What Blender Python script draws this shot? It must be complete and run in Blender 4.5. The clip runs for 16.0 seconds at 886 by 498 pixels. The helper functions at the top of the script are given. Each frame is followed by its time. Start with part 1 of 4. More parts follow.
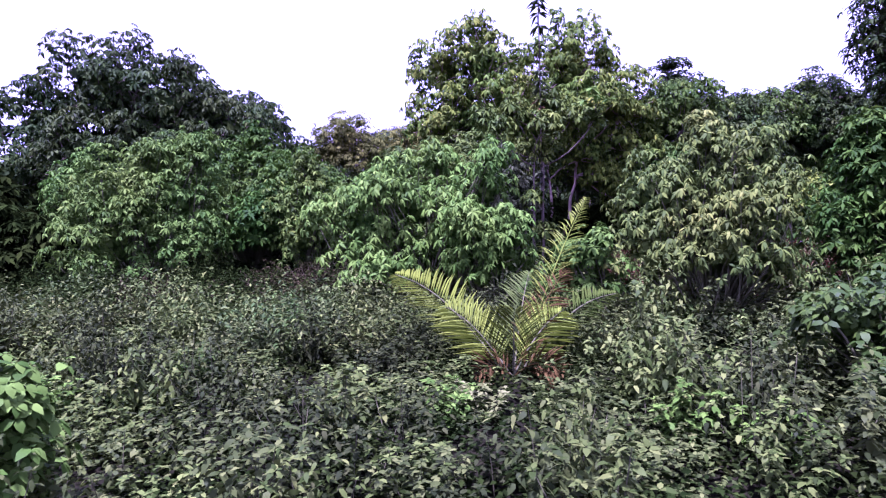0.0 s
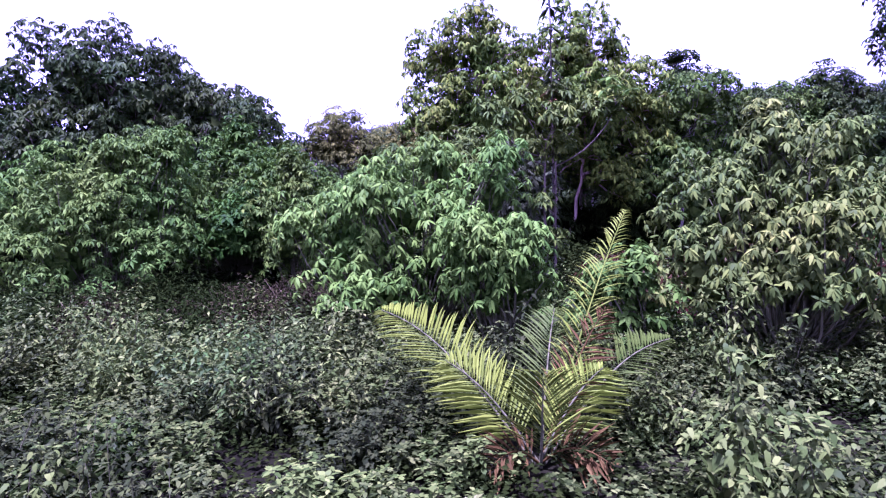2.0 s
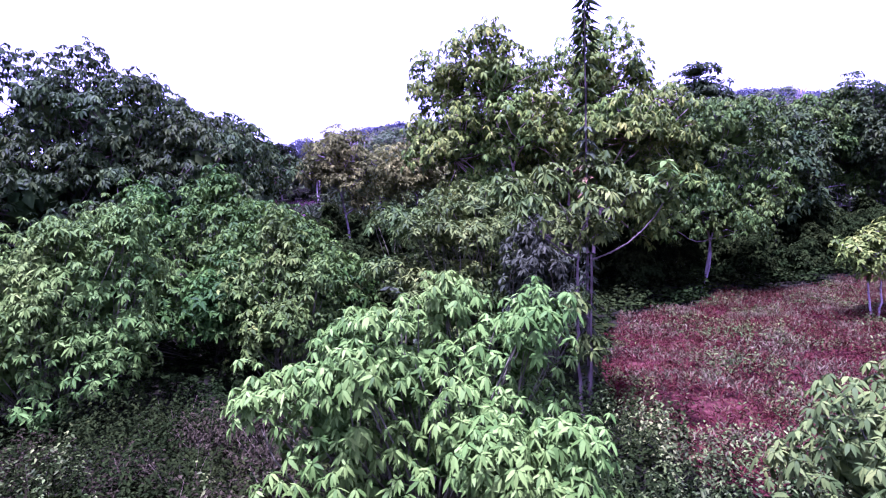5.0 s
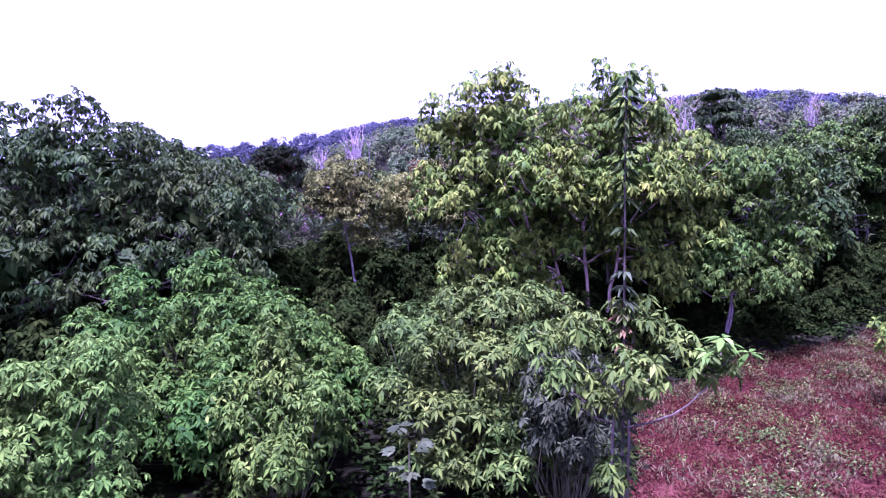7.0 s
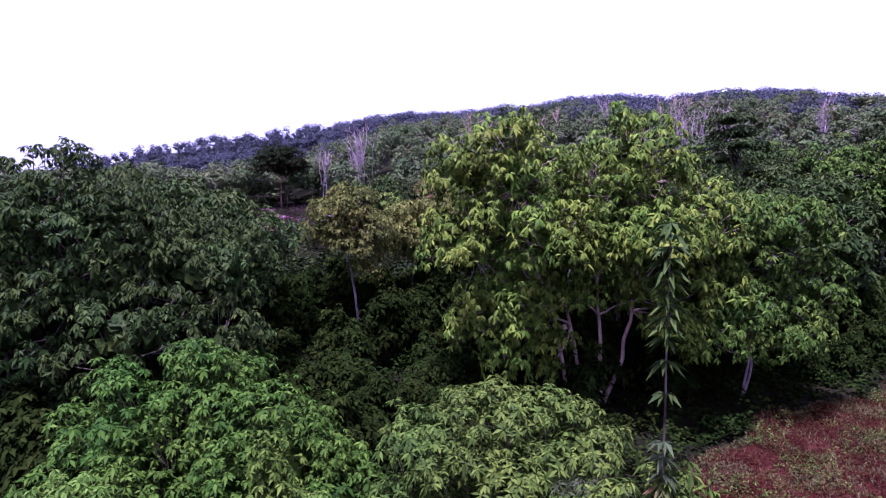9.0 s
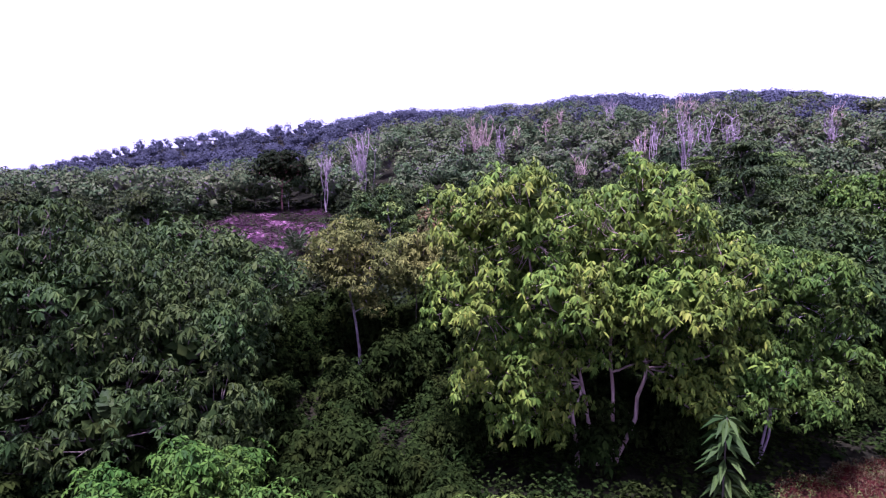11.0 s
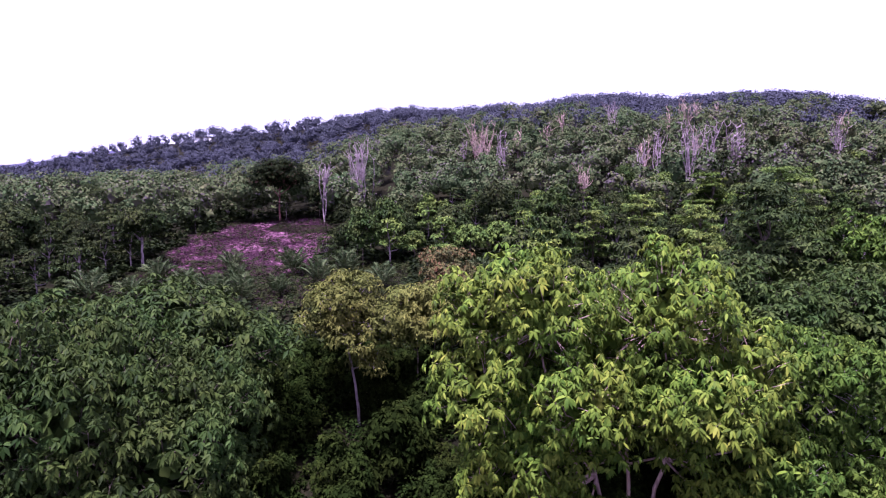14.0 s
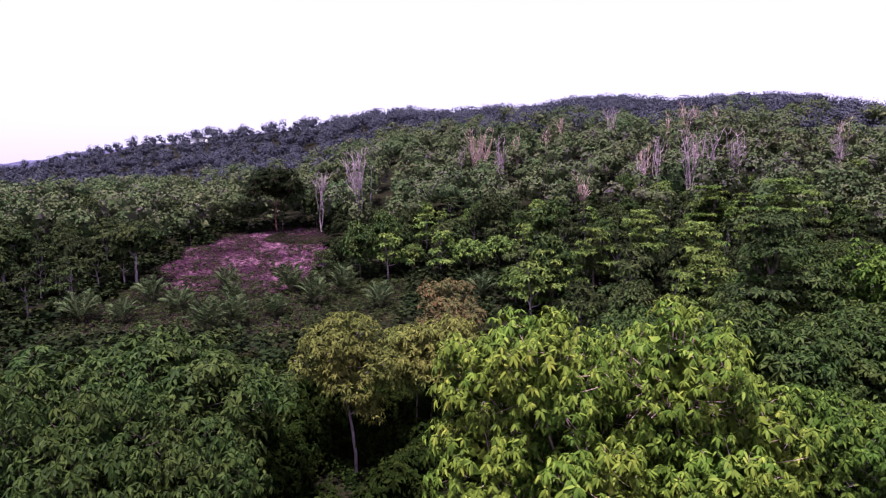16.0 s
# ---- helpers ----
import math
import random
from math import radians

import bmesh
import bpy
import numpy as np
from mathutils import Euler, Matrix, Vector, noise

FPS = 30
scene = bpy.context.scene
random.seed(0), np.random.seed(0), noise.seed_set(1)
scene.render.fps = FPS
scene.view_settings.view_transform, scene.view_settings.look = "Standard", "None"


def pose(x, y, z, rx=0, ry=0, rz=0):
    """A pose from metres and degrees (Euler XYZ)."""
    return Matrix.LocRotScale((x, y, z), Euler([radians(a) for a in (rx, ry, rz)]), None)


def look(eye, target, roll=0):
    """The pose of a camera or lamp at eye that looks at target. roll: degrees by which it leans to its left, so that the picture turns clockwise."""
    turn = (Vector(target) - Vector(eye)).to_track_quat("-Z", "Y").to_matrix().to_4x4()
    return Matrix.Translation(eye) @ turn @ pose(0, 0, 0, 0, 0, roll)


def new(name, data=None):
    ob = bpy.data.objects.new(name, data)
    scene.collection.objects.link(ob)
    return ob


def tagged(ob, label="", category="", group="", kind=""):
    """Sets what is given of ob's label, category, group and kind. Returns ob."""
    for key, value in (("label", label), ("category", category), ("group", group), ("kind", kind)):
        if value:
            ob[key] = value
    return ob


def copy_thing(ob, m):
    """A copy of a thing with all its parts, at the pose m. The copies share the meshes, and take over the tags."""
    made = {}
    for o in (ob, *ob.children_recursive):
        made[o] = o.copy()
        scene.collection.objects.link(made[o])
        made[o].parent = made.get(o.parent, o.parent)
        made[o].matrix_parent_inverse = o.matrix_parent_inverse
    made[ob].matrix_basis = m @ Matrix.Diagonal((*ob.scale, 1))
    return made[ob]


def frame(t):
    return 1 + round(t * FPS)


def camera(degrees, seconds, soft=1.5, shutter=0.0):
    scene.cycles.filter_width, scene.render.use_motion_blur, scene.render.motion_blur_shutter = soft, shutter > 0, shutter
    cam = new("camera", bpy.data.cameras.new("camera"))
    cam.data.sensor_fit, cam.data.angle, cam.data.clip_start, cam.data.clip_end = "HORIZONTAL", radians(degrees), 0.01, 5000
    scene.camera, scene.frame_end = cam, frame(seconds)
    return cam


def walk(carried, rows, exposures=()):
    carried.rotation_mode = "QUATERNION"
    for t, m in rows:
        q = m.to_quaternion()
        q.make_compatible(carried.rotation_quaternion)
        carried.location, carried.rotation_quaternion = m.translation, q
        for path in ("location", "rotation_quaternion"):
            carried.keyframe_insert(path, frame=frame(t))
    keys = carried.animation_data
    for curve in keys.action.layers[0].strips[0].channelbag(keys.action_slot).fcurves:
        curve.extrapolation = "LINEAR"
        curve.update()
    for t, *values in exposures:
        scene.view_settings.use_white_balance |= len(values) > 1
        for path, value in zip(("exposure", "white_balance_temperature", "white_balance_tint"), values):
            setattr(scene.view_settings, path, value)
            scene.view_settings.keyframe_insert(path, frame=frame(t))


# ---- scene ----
cam = camera(79.8, 16.0, soft=1.25)
METRES, EYE, TILT, LEAN, TURN = 25.0, 2.1, -1.0, 2.0, 0.0
ROWS = [
    (0.0, 0.0, 0.0, 0.0, -0.0, 0.0, 0.0),
    (0.5, 0.0, 0.0187, 0.0037, -0.01, -0.16, 0.01),
    (1.0, -0.0, 0.0378, 0.0078, -0.03, -0.25, 0.05),
    (1.5, -0.0002, 0.0572, 0.0117, -0.06, -0.29, 0.07),
    (2.0, -0.0004, 0.076, 0.016, -0.1, -0.4, 0.12),
    (2.5, -0.0008, 0.0957, 0.02, -0.13, -0.48, 0.2),
    (3.0, -0.0006, 0.1157, 0.0248, -0.06, -0.52, 0.24),
    (3.5, -0.001, 0.1348, 0.0354, -0.04, -0.58, 0.23),
    (4.0, -0.0017, 0.1515, 0.0578, 0.12, -0.61, 0.16),
    (4.5, -0.0038, 0.1675, 0.0888, 0.23, -0.75, 0.02),
    (7.0, -0.0202, 0.2491, 0.2618, 0.67, -1.86, -0.9),
    (7.5, -0.0234, 0.263, 0.2919, 0.76, -2.08, -1.04),
    (8.0, -0.0265, 0.2777, 0.3237, 0.87, -2.3, -1.22),
    (8.5, -0.0298, 0.2913, 0.3549, 0.94, -2.58, -1.37),
    (9.0, -0.0343, 0.3061, 0.3873, 0.96, -2.87, -1.54),
    (11.5, -0.0543, 0.3793, 0.5392, 1.1, -3.71, -1.99),
    (12.0, -0.0571, 0.3938, 0.5681, 1.09, -3.87, -2.02),
    (12.5, -0.0604, 0.4086, 0.597, 1.05, -4.04, -2.11),
    (13.0, -0.064, 0.4232, 0.6247, 0.95, -4.17, -2.12),
    (13.5, -0.067, 0.4376, 0.6547, 0.95, -4.27, -2.07),
    (14.0, -0.0703, 0.4523, 0.6841, 0.99, -4.4, -2.05),
    (14.5, -0.0726, 0.4677, 0.7137, 0.88, -4.45, -2.0),
    (15.0, -0.0752, 0.4822, 0.744, 0.81, -4.53, -1.97),
    (15.5, -0.0775, 0.4957, 0.773, 0.79, -4.54, -1.94),
    (16.0, -0.0812, 0.5112, 0.8033, 0.73, -4.7, -1.95),
]
EXPOSURES = [(0.0, 2.38, 4800, 83), (3.5, 2.57, 4650, 93), (7.0, 2.73, 4700, 89), (9.0, 1.78, 5000, 66), (12.5, 2.1, 5050, 66), (16.0, 1.6, 5700, 49)]
walk(cam, [(t, pose(0, 0, EYE, TILT, LEAN, TURN) @ pose(METRES * x, METRES * y, METRES * z, 90 + pitch, roll, yaw)) for t, x, y, z, yaw, pitch, roll in ROWS], EXPOSURES)

# ---- light: a bright hazy sky and a high sun veiled by haze ----
SUN_UP, SUN_ROUND = 77.0, 215.0
world = bpy.data.worlds.new("sky")
scene.world = world
world.use_nodes = True
wn = world.node_tree.nodes
wl = world.node_tree.links
wn.clear()
sky = wn.new("ShaderNodeTexSky")
sky.sky_type = "NISHITA"
sky.sun_disc = False
sky.sun_elevation, sky.sun_rotation = radians(SUN_UP), radians(SUN_ROUND)
sky.dust_density = 4.0
haze = wn.new("ShaderNodeHueSaturation")
haze.inputs["Saturation"].default_value = 0.4
haze.inputs["Value"].default_value = 1.0
back = wn.new("ShaderNodeBackground")
back.inputs["Strength"].default_value = 0.08
wout = wn.new("ShaderNodeOutputWorld")
wl.new(sky.outputs[0], haze.inputs["Color"])
veil = wn.new("ShaderNodeMix")
veil.data_type = "RGBA"
veil.inputs[0].default_value = 0.5
veil.inputs[7].default_value = (5.8, 5.6, 6.35, 1)
wl.new(haze.outputs[0], veil.inputs[6])
wl.new(veil.outputs[2], back.inputs["Color"])
wl.new(back.outputs[0], wout.inputs["Surface"])
sun = new("sun", bpy.data.lights.new("sun", "SUN"))
sun.data.energy, sun.data.angle, sun.data.color = 5.0, radians(4), (1.0, 0.95, 0.8)
sun_from = Vector((math.sin(radians(SUN_ROUND)) * math.cos(radians(SUN_UP)), math.cos(radians(SUN_ROUND)) * math.cos(radians(SUN_UP)), math.sin(radians(SUN_UP))))
sun.matrix_world = look(sun_from * 100, (0, 0, 0))

# ---- materials ----


def nodes_of(name):
    mat = bpy.data.materials.new(name)
    mat.use_nodes = True
    nt = mat.node_tree
    nt.nodes.clear()
    return mat, nt.nodes, nt.links


def ramp(nodes, stops):
    cr = nodes.new("ShaderNodeValToRGB")
    els = cr.color_ramp.elements
    while len(els) < len(stops):
        els.new(0.5)
    for e, (p, c) in zip(els, stops):
        e.position, e.color = p, (*c, 1)
    return cr


LEAF = 0.36  # share of the leaf colours below


def leaf_material(name, stops, rough=0.5, glow=0.25, spot=9.0, sheen=0.03, share=LEAF, vary=0.35, grain=0.55, shift=0.06):
    """Leaves: colour by leaf, by plant and by blotches; some light comes through."""
    mat, n, l = nodes_of(name)
    geo = n.new("ShaderNodeNewGeometry")
    info = n.new("ShaderNodeObjectInfo")
    co = n.new("ShaderNodeTexCoord")
    tex = n.new("ShaderNodeTexNoise")
    tex.inputs["Scale"].default_value = spot / 10
    tex.inputs["Detail"].default_value = 3
    l.new(co.outputs["Object"], tex.inputs["Vector"])
    a = n.new("ShaderNodeMath")
    a.operation = "MULTIPLY_ADD"
    a.inputs[1].default_value, a.inputs[2].default_value = grain, 0.125 - grain / 2
    l.new(geo.outputs["Random Per Island"], a.inputs[0])
    b = n.new("ShaderNodeMath")
    b.operation = "MULTIPLY_ADD"
    b.inputs[1].default_value = 0.75
    l.new(tex.outputs[0], b.inputs[0])
    l.new(a.outputs[0], b.inputs[2])
    cr = ramp(n, [(p, tuple(share * c for c in col)) for p, col in stops])
    l.new(b.outputs[0], cr.inputs[0])
    hsv = n.new("ShaderNodeHueSaturation")
    v = n.new("ShaderNodeMath")
    v.operation = "MULTIPLY_ADD"
    v.inputs[1].default_value, v.inputs[2].default_value = vary, 1 - vary / 2
    l.new(info.outputs["Random"], v.inputs[0])
    l.new(v.outputs[0], hsv.inputs["Value"])
    l.new(cr.outputs[0], hsv.inputs["Color"])
    drift = n.new("ShaderNodeTexNoise")
    drift.inputs["Scale"].default_value = spot / 28
    l.new(co.outputs["Object"], drift.inputs["Vector"])
    turn = n.new("ShaderNodeMath")
    turn.operation = "MULTIPLY_ADD"
    turn.inputs[1].default_value, turn.inputs[2].default_value = 2 * shift, 0.5 - shift
    l.new(drift.outputs[0], turn.inputs[0])
    l.new(turn.outputs[0], hsv.inputs["Hue"])
    p = n.new("ShaderNodeBsdfPrincipled")
    p.inputs["Roughness"].default_value = rough + 0.1
    p.inputs["Specular IOR Level"].default_value = sheen
    l.new(hsv.outputs[0], p.inputs["Base Color"])
    tr = n.new("ShaderNodeBsdfTranslucent")
    l.new(hsv.outputs[0], tr.inputs["Color"])
    mix = n.new("ShaderNodeMixShader")
    mix.inputs[0].default_value = glow * 0.7
    l.new(p.outputs[0], mix.inputs[1])
    l.new(tr.outputs[0], mix.inputs[2])
    out = n.new("ShaderNodeOutputMaterial")
    l.new(mix.outputs[0], out.inputs[0])
    return mat


def bark_material(name, dark, light, scale=6.0):
    mat, n, l = nodes_of(name)
    co = n.new("ShaderNodeTexCoord")
    mp = n.new("ShaderNodeMapping")
    mp.inputs["Scale"].default_value = (1, 1, 0.35)
    l.new(co.outputs["Object"], mp.inputs[0])
    t1 = n.new("ShaderNodeTexNoise")
    t1.inputs["Scale"].default_value, t1.inputs["Detail"].default_value = scale, 6
    l.new(mp.outputs[0], t1.inputs["Vector"])
    cr = ramp(n, [(0.3, dark), (0.7, light)])
    l.new(t1.outputs[0], cr.inputs[0])
    bump = n.new("ShaderNodeBump")
    bump.inputs["Strength"].default_value, bump.inputs["Distance"].default_value = 0.5, 0.03
    l.new(t1.outputs[0], bump.inputs["Height"])
    p = n.new("ShaderNodeBsdfPrincipled")
    p.inputs["Roughness"].default_value = 0.9
    p.inputs["Specular IOR Level"].default_value = 0.1
    l.new(cr.outputs[0], p.inputs["Base Color"])
    l.new(bump.outputs[0], p.inputs["Normal"])
    out = n.new("ShaderNodeOutputMaterial")
    l.new(p.outputs[0], out.inputs[0])
    return mat


def soil_material(name, a, b, c, big=0.15, fine=3.0):
    mat, n, l = nodes_of(name)
    co = n.new("ShaderNodeTexCoord")
    t1 = n.new("ShaderNodeTexNoise")
    t1.inputs["Scale"].default_value, t1.inputs["Detail"].default_value = big, 8
    t2 = n.new("ShaderNodeTexNoise")
    t2.inputs["Scale"].default_value, t2.inputs["Detail"].default_value = fine, 8
    l.new(co.outputs["Object"], t1.inputs["Vector"])
    l.new(co.outputs["Object"], t2.inputs["Vector"])
    m = n.new("ShaderNodeMath")
    m.operation = "MULTIPLY_ADD"
    m.inputs[1].default_value = 0.5
    l.new(t1.outputs[0], m.inputs[0])
    h = n.new("ShaderNodeMath")
    h.operation = "MULTIPLY"
    h.inputs[1].default_value = 0.5
    l.new(t2.outputs[0], h.inputs[0])
    l.new(h.outputs[0], m.inputs[2])
    cr = ramp(n, [(0.35, a), (0.5, b), (0.66, c)])
    l.new(m.outputs[0], cr.inputs[0])
    bump = n.new("ShaderNodeBump")
    bump.inputs["Strength"].default_value, bump.inputs["Distance"].default_value = 0.8, 0.08
    l.new(t2.outputs[0], bump.inputs["Height"])
    p = n.new("ShaderNodeBsdfPrincipled")
    p.inputs["Roughness"].default_value = 0.95
    p.inputs["Specular IOR Level"].default_value = 0.03
    l.new(cr.outputs[0], p.inputs["Base Color"])
    l.new(bump.outputs[0], p.inputs["Normal"])
    out = n.new("ShaderNodeOutputMaterial")
    l.new(p.outputs[0], out.inputs[0])
    return mat


M_WEED = leaf_material("weed_leaf", [(0.0, (0.0126, 0.0237, 0.00499)), (0.35, (0.0523, 0.082, 0.0187)), (0.65, (0.12, 0.163, 0.0388)), (0.95, (0.314, 0.365, 0.101))], 0.42, 0.2, sheen=0.03, vary=0.5, shift=0.06)
M_WEED2 = leaf_material("pale_weed_leaf", [(0.0, (0.0166, 0.0355, 0.00595)), (0.35, (0.069, 0.118, 0.0216)), (0.65, (0.157, 0.223, 0.0461)), (0.95, (0.376, 0.434, 0.109))], 0.42, 0.2, sheen=0.03, vary=0.5, shift=0.06)
M_BOUGH = leaf_material("mid_green_leaf", [(0.0, (0.019, 0.0426, 0.00598)), (0.4, (0.0665, 0.132, 0.0166)), (0.75, (0.152, 0.256, 0.0333)), (1.0, (0.342, 0.426, 0.0665))], 0.45, 0.2, vary=0.2, shift=0.04)
M_TIER = leaf_material("tier_leaf", [(0.0, (0.026, 0.0558, 0.013)), (0.4, (0.0932, 0.167, 0.0337)), (0.8, (0.242, 0.354, 0.0648)), (1.0, (0.521, 0.616, 0.13))], 0.5, 0.2, 4.0, vary=0.6)
M_WEED3 = leaf_material("dull_weed_leaf", [(0.0, (0.011, 0.0188, 0.00495)), (0.4, (0.0315, 0.048, 0.0135)), (0.75, (0.067, 0.0863, 0.0248)), (1.0, (0.158, 0.165, 0.054))], 0.55, 0.2)
M_LIME = leaf_material("lime_leaf", [(0.0, (0.0256, 0.0733, 0.00886)), (0.4, (0.101, 0.216, 0.0266)), (0.8, (0.256, 0.442, 0.0665)), (1.0, (0.48, 0.647, 0.14))], 0.45, 0.3, vary=0.2, shift=0.04)
# dark leaf darkened further: shade of the understory painted into the colour
M_SHADE = leaf_material("shaded_scrub_leaf", [(0.0, (0.00819, 0.0146, 0.00366)), (0.45, (0.0179, 0.0312, 0.00671)), (0.85, (0.0409, 0.0655, 0.0122)), (1.0, (0.115, 0.155, 0.0274))], 0.8, 0.15, sheen=0.0)
M_GREEN = leaf_material("green_leaf", [(0.0, (0.0144, 0.0414, 0.0052)), (0.4, (0.0471, 0.12, 0.013)), (0.8, (0.122, 0.239, 0.0273)), (1.0, (0.253, 0.377, 0.0617))], 0.45, 0.25, vary=0.2, shift=0.04)
M_DARK = leaf_material("dark_leaf", [(0.0, (0.0113, 0.0239, 0.00563)), (0.45, (0.042, 0.0791, 0.0163)), (0.85, (0.105, 0.161, 0.0338)), (1.0, (0.201, 0.258, 0.0563))], 0.45, 0.15, vary=0.2)
M_YELLOW = leaf_material("yellowing_leaf", [(0.0, (0.0283, 0.056, 0.0071)), (0.35, (0.112, 0.199, 0.0227)), (0.7, (0.272, 0.403, 0.0462)), (1.0, (0.59, 0.642, 0.0921))], 0.45, 0.2)
M_OLIVE = leaf_material("olive_leaf", [(0.0, (0.066, 0.077, 0.0188)), (0.4, (0.16, 0.182, 0.0375)), (0.8, (0.286, 0.303, 0.0638)), (1.0, (0.418, 0.385, 0.105))], 0.55, 0.25)
M_GREY = leaf_material("grey_leaf", [(0.0, (0.024, 0.036, 0.0166)), (0.45, (0.064, 0.088, 0.0384)), (0.85, (0.136, 0.172, 0.0768)), (1.0, (0.256, 0.288, 0.141))], 0.45, 0.2)
M_FOREST = leaf_material("forest_leaf", [(0.0, (0.00743, 0.0152, 0.0053)), (0.4, (0.0248, 0.0429, 0.0128)), (0.8, (0.0654, 0.0951, 0.0254)), (1.0, (0.148, 0.176, 0.0478))], 0.6, 0.15, 4.0, share=0.4, vary=0.9)
# distance haze put into the leaf colours, mixed with grey-violet of bare crowns
M_FARHAZE = leaf_material("far_haze_leaf", [(0.0, (0.036, 0.0375, 0.0555)), (0.4, (0.0555, 0.0592, 0.081)), (0.65, (0.075, 0.0825, 0.0975)), (1.0, (0.128, 0.116, 0.135))], 0.9, 0.1, 0.8, share=0.62, sheen=0.0, grain=0.25, shift=0.02)
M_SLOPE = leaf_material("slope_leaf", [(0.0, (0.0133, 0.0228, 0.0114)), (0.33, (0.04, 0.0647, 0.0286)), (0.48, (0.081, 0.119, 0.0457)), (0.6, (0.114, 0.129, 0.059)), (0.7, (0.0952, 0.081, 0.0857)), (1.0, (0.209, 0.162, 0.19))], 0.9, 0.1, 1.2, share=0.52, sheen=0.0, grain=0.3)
M_PALM = leaf_material("palm_leaf", [(0.0, (0.0966, 0.145, 0.0144)), (0.4, (0.206, 0.29, 0.0288)), (0.8, (0.374, 0.475, 0.054)), (1.0, (0.604, 0.66, 0.117))], 0.4, 0.3, 20, shift=0.02)
M_RED = leaf_material("red_weed", [(0.0, (0.0174, 0.00524, 0.0037)), (0.35, (0.0673, 0.015, 0.0123)), (0.55, (0.158, 0.0411, 0.0308)), (0.7, (0.143, 0.0977, 0.037)), (1.0, (0.356, 0.247, 0.123))], 0.7, 0.2, 9, sheen=0.0, shift=0.02)
M_RUST = leaf_material("rust_leaf", [(0.0, (0.057, 0.0368, 0.012)), (0.5, (0.142, 0.084, 0.024)), (1.0, (0.257, 0.168, 0.048))], 0.6, 0.2, shift=0.02)
M_VINE = leaf_material("vine_leaf", [(0.0, (0.0234, 0.054, 0.00675)), (0.45, (0.0585, 0.126, 0.0149)), (0.85, (0.13, 0.228, 0.0292)), (1.0, (0.247, 0.348, 0.0495))], 0.45, 0.25, sheen=0.08)
M_DRY = leaf_material("dry_leaf", [(0.0, (0.018, 0.016, 0.008)), (0.5, (0.052, 0.046, 0.02)), (1.0, (0.15, 0.13, 0.062))], 0.7, 0.2, sheen=0.0, shift=0.03)
M_YGREY = leaf_material("pale_palmate_leaf", [(0.0, (0.0194, 0.0396, 0.00698)), (0.4, (0.0751, 0.134, 0.0198)), (0.75, (0.18, 0.268, 0.0395)), (1.0, (0.389, 0.475, 0.0878))], 0.45, 0.2, vary=0.2, shift=0.05)
M_RUSTY = leaf_material("rusty_leaf", [(0.0, (0.06, 0.07, 0.03)), (0.35, (0.12, 0.13, 0.045)), (0.6, (0.2, 0.17, 0.06)), (0.8, (0.25, 0.12, 0.06)), (1.0, (0.3, 0.16, 0.1))], 0.55, 0.2)
M_BARK = bark_material("bark", (0.03, 0.023, 0.018), (0.13, 0.1, 0.085))
M_PALE = bark_material("pale_bark", (0.12, 0.09, 0.1), (0.34, 0.26, 0.29))
M_PINK = bark_material("pink_bark", (0.15, 0.1, 0.09), (0.4, 0.28, 0.25))
M_STEM = bark_material("green_stem", (0.03, 0.035, 0.015), (0.1, 0.095, 0.05), 12)
M_YSPRIG = leaf_material("yellow_sprig_leaf", [(0.0, (0.14, 0.19, 0.05)), (0.5, (0.26, 0.31, 0.09)), (1.0, (0.45, 0.46, 0.2))], 0.45, 0.3)
M_RUFF = leaf_material("dull_bush_leaf", [(0.0, (0.0273, 0.0558, 0.0107)), (0.4, (0.0869, 0.143, 0.0245)), (0.75, (0.212, 0.292, 0.0497)), (1.0, (0.522, 0.571, 0.122))], 0.45, 0.2, share=0.37)
M_RUSTBARK = bark_material("dry_twig", (0.045, 0.036, 0.02), (0.14, 0.11, 0.062), 12)
# soil far darker than humus: shade below the growth put into its colour
M_SOIL = soil_material("shaded_forest_soil", (0.003, 0.003, 0.0015), (0.006, 0.006, 0.003), (0.014, 0.013, 0.006))
M_REDSOIL = soil_material("red_soil", (0.008, 0.003, 0.002), (0.024, 0.006, 0.005), (0.06, 0.022, 0.015), 0.6, 5.0)
M_HILLWEED = leaf_material("purple_weed", [(0.0, (0.02, 0.008, 0.014)), (0.4, (0.07, 0.028, 0.05)), (0.7, (0.15, 0.075, 0.11)), (1.0, (0.3, 0.2, 0.24))], 0.7, 0.2, 3, sheen=0.0, shift=0.02)
M_TAN = leaf_material("tan_grass", [(0.0, (0.05, 0.045, 0.02)), (0.4, (0.14, 0.13, 0.055)), (0.75, (0.28, 0.23, 0.11)), (1.0, (0.46, 0.38, 0.22))], 0.7, 0.2, 6, sheen=0.0, shift=0.02)
M_HILLSOIL = soil_material("hill_soil", (0.008, 0.004, 0.006), (0.03, 0.011, 0.02), (0.17, 0.08, 0.12), 0.14, 1.2)
# hill surface coloured as air haze: flat pale violet
M_HAZE = soil_material("distant_hill_haze", (0.042, 0.041, 0.075), (0.05, 0.049, 0.088), (0.058, 0.057, 0.1), 0.01, 0.05)

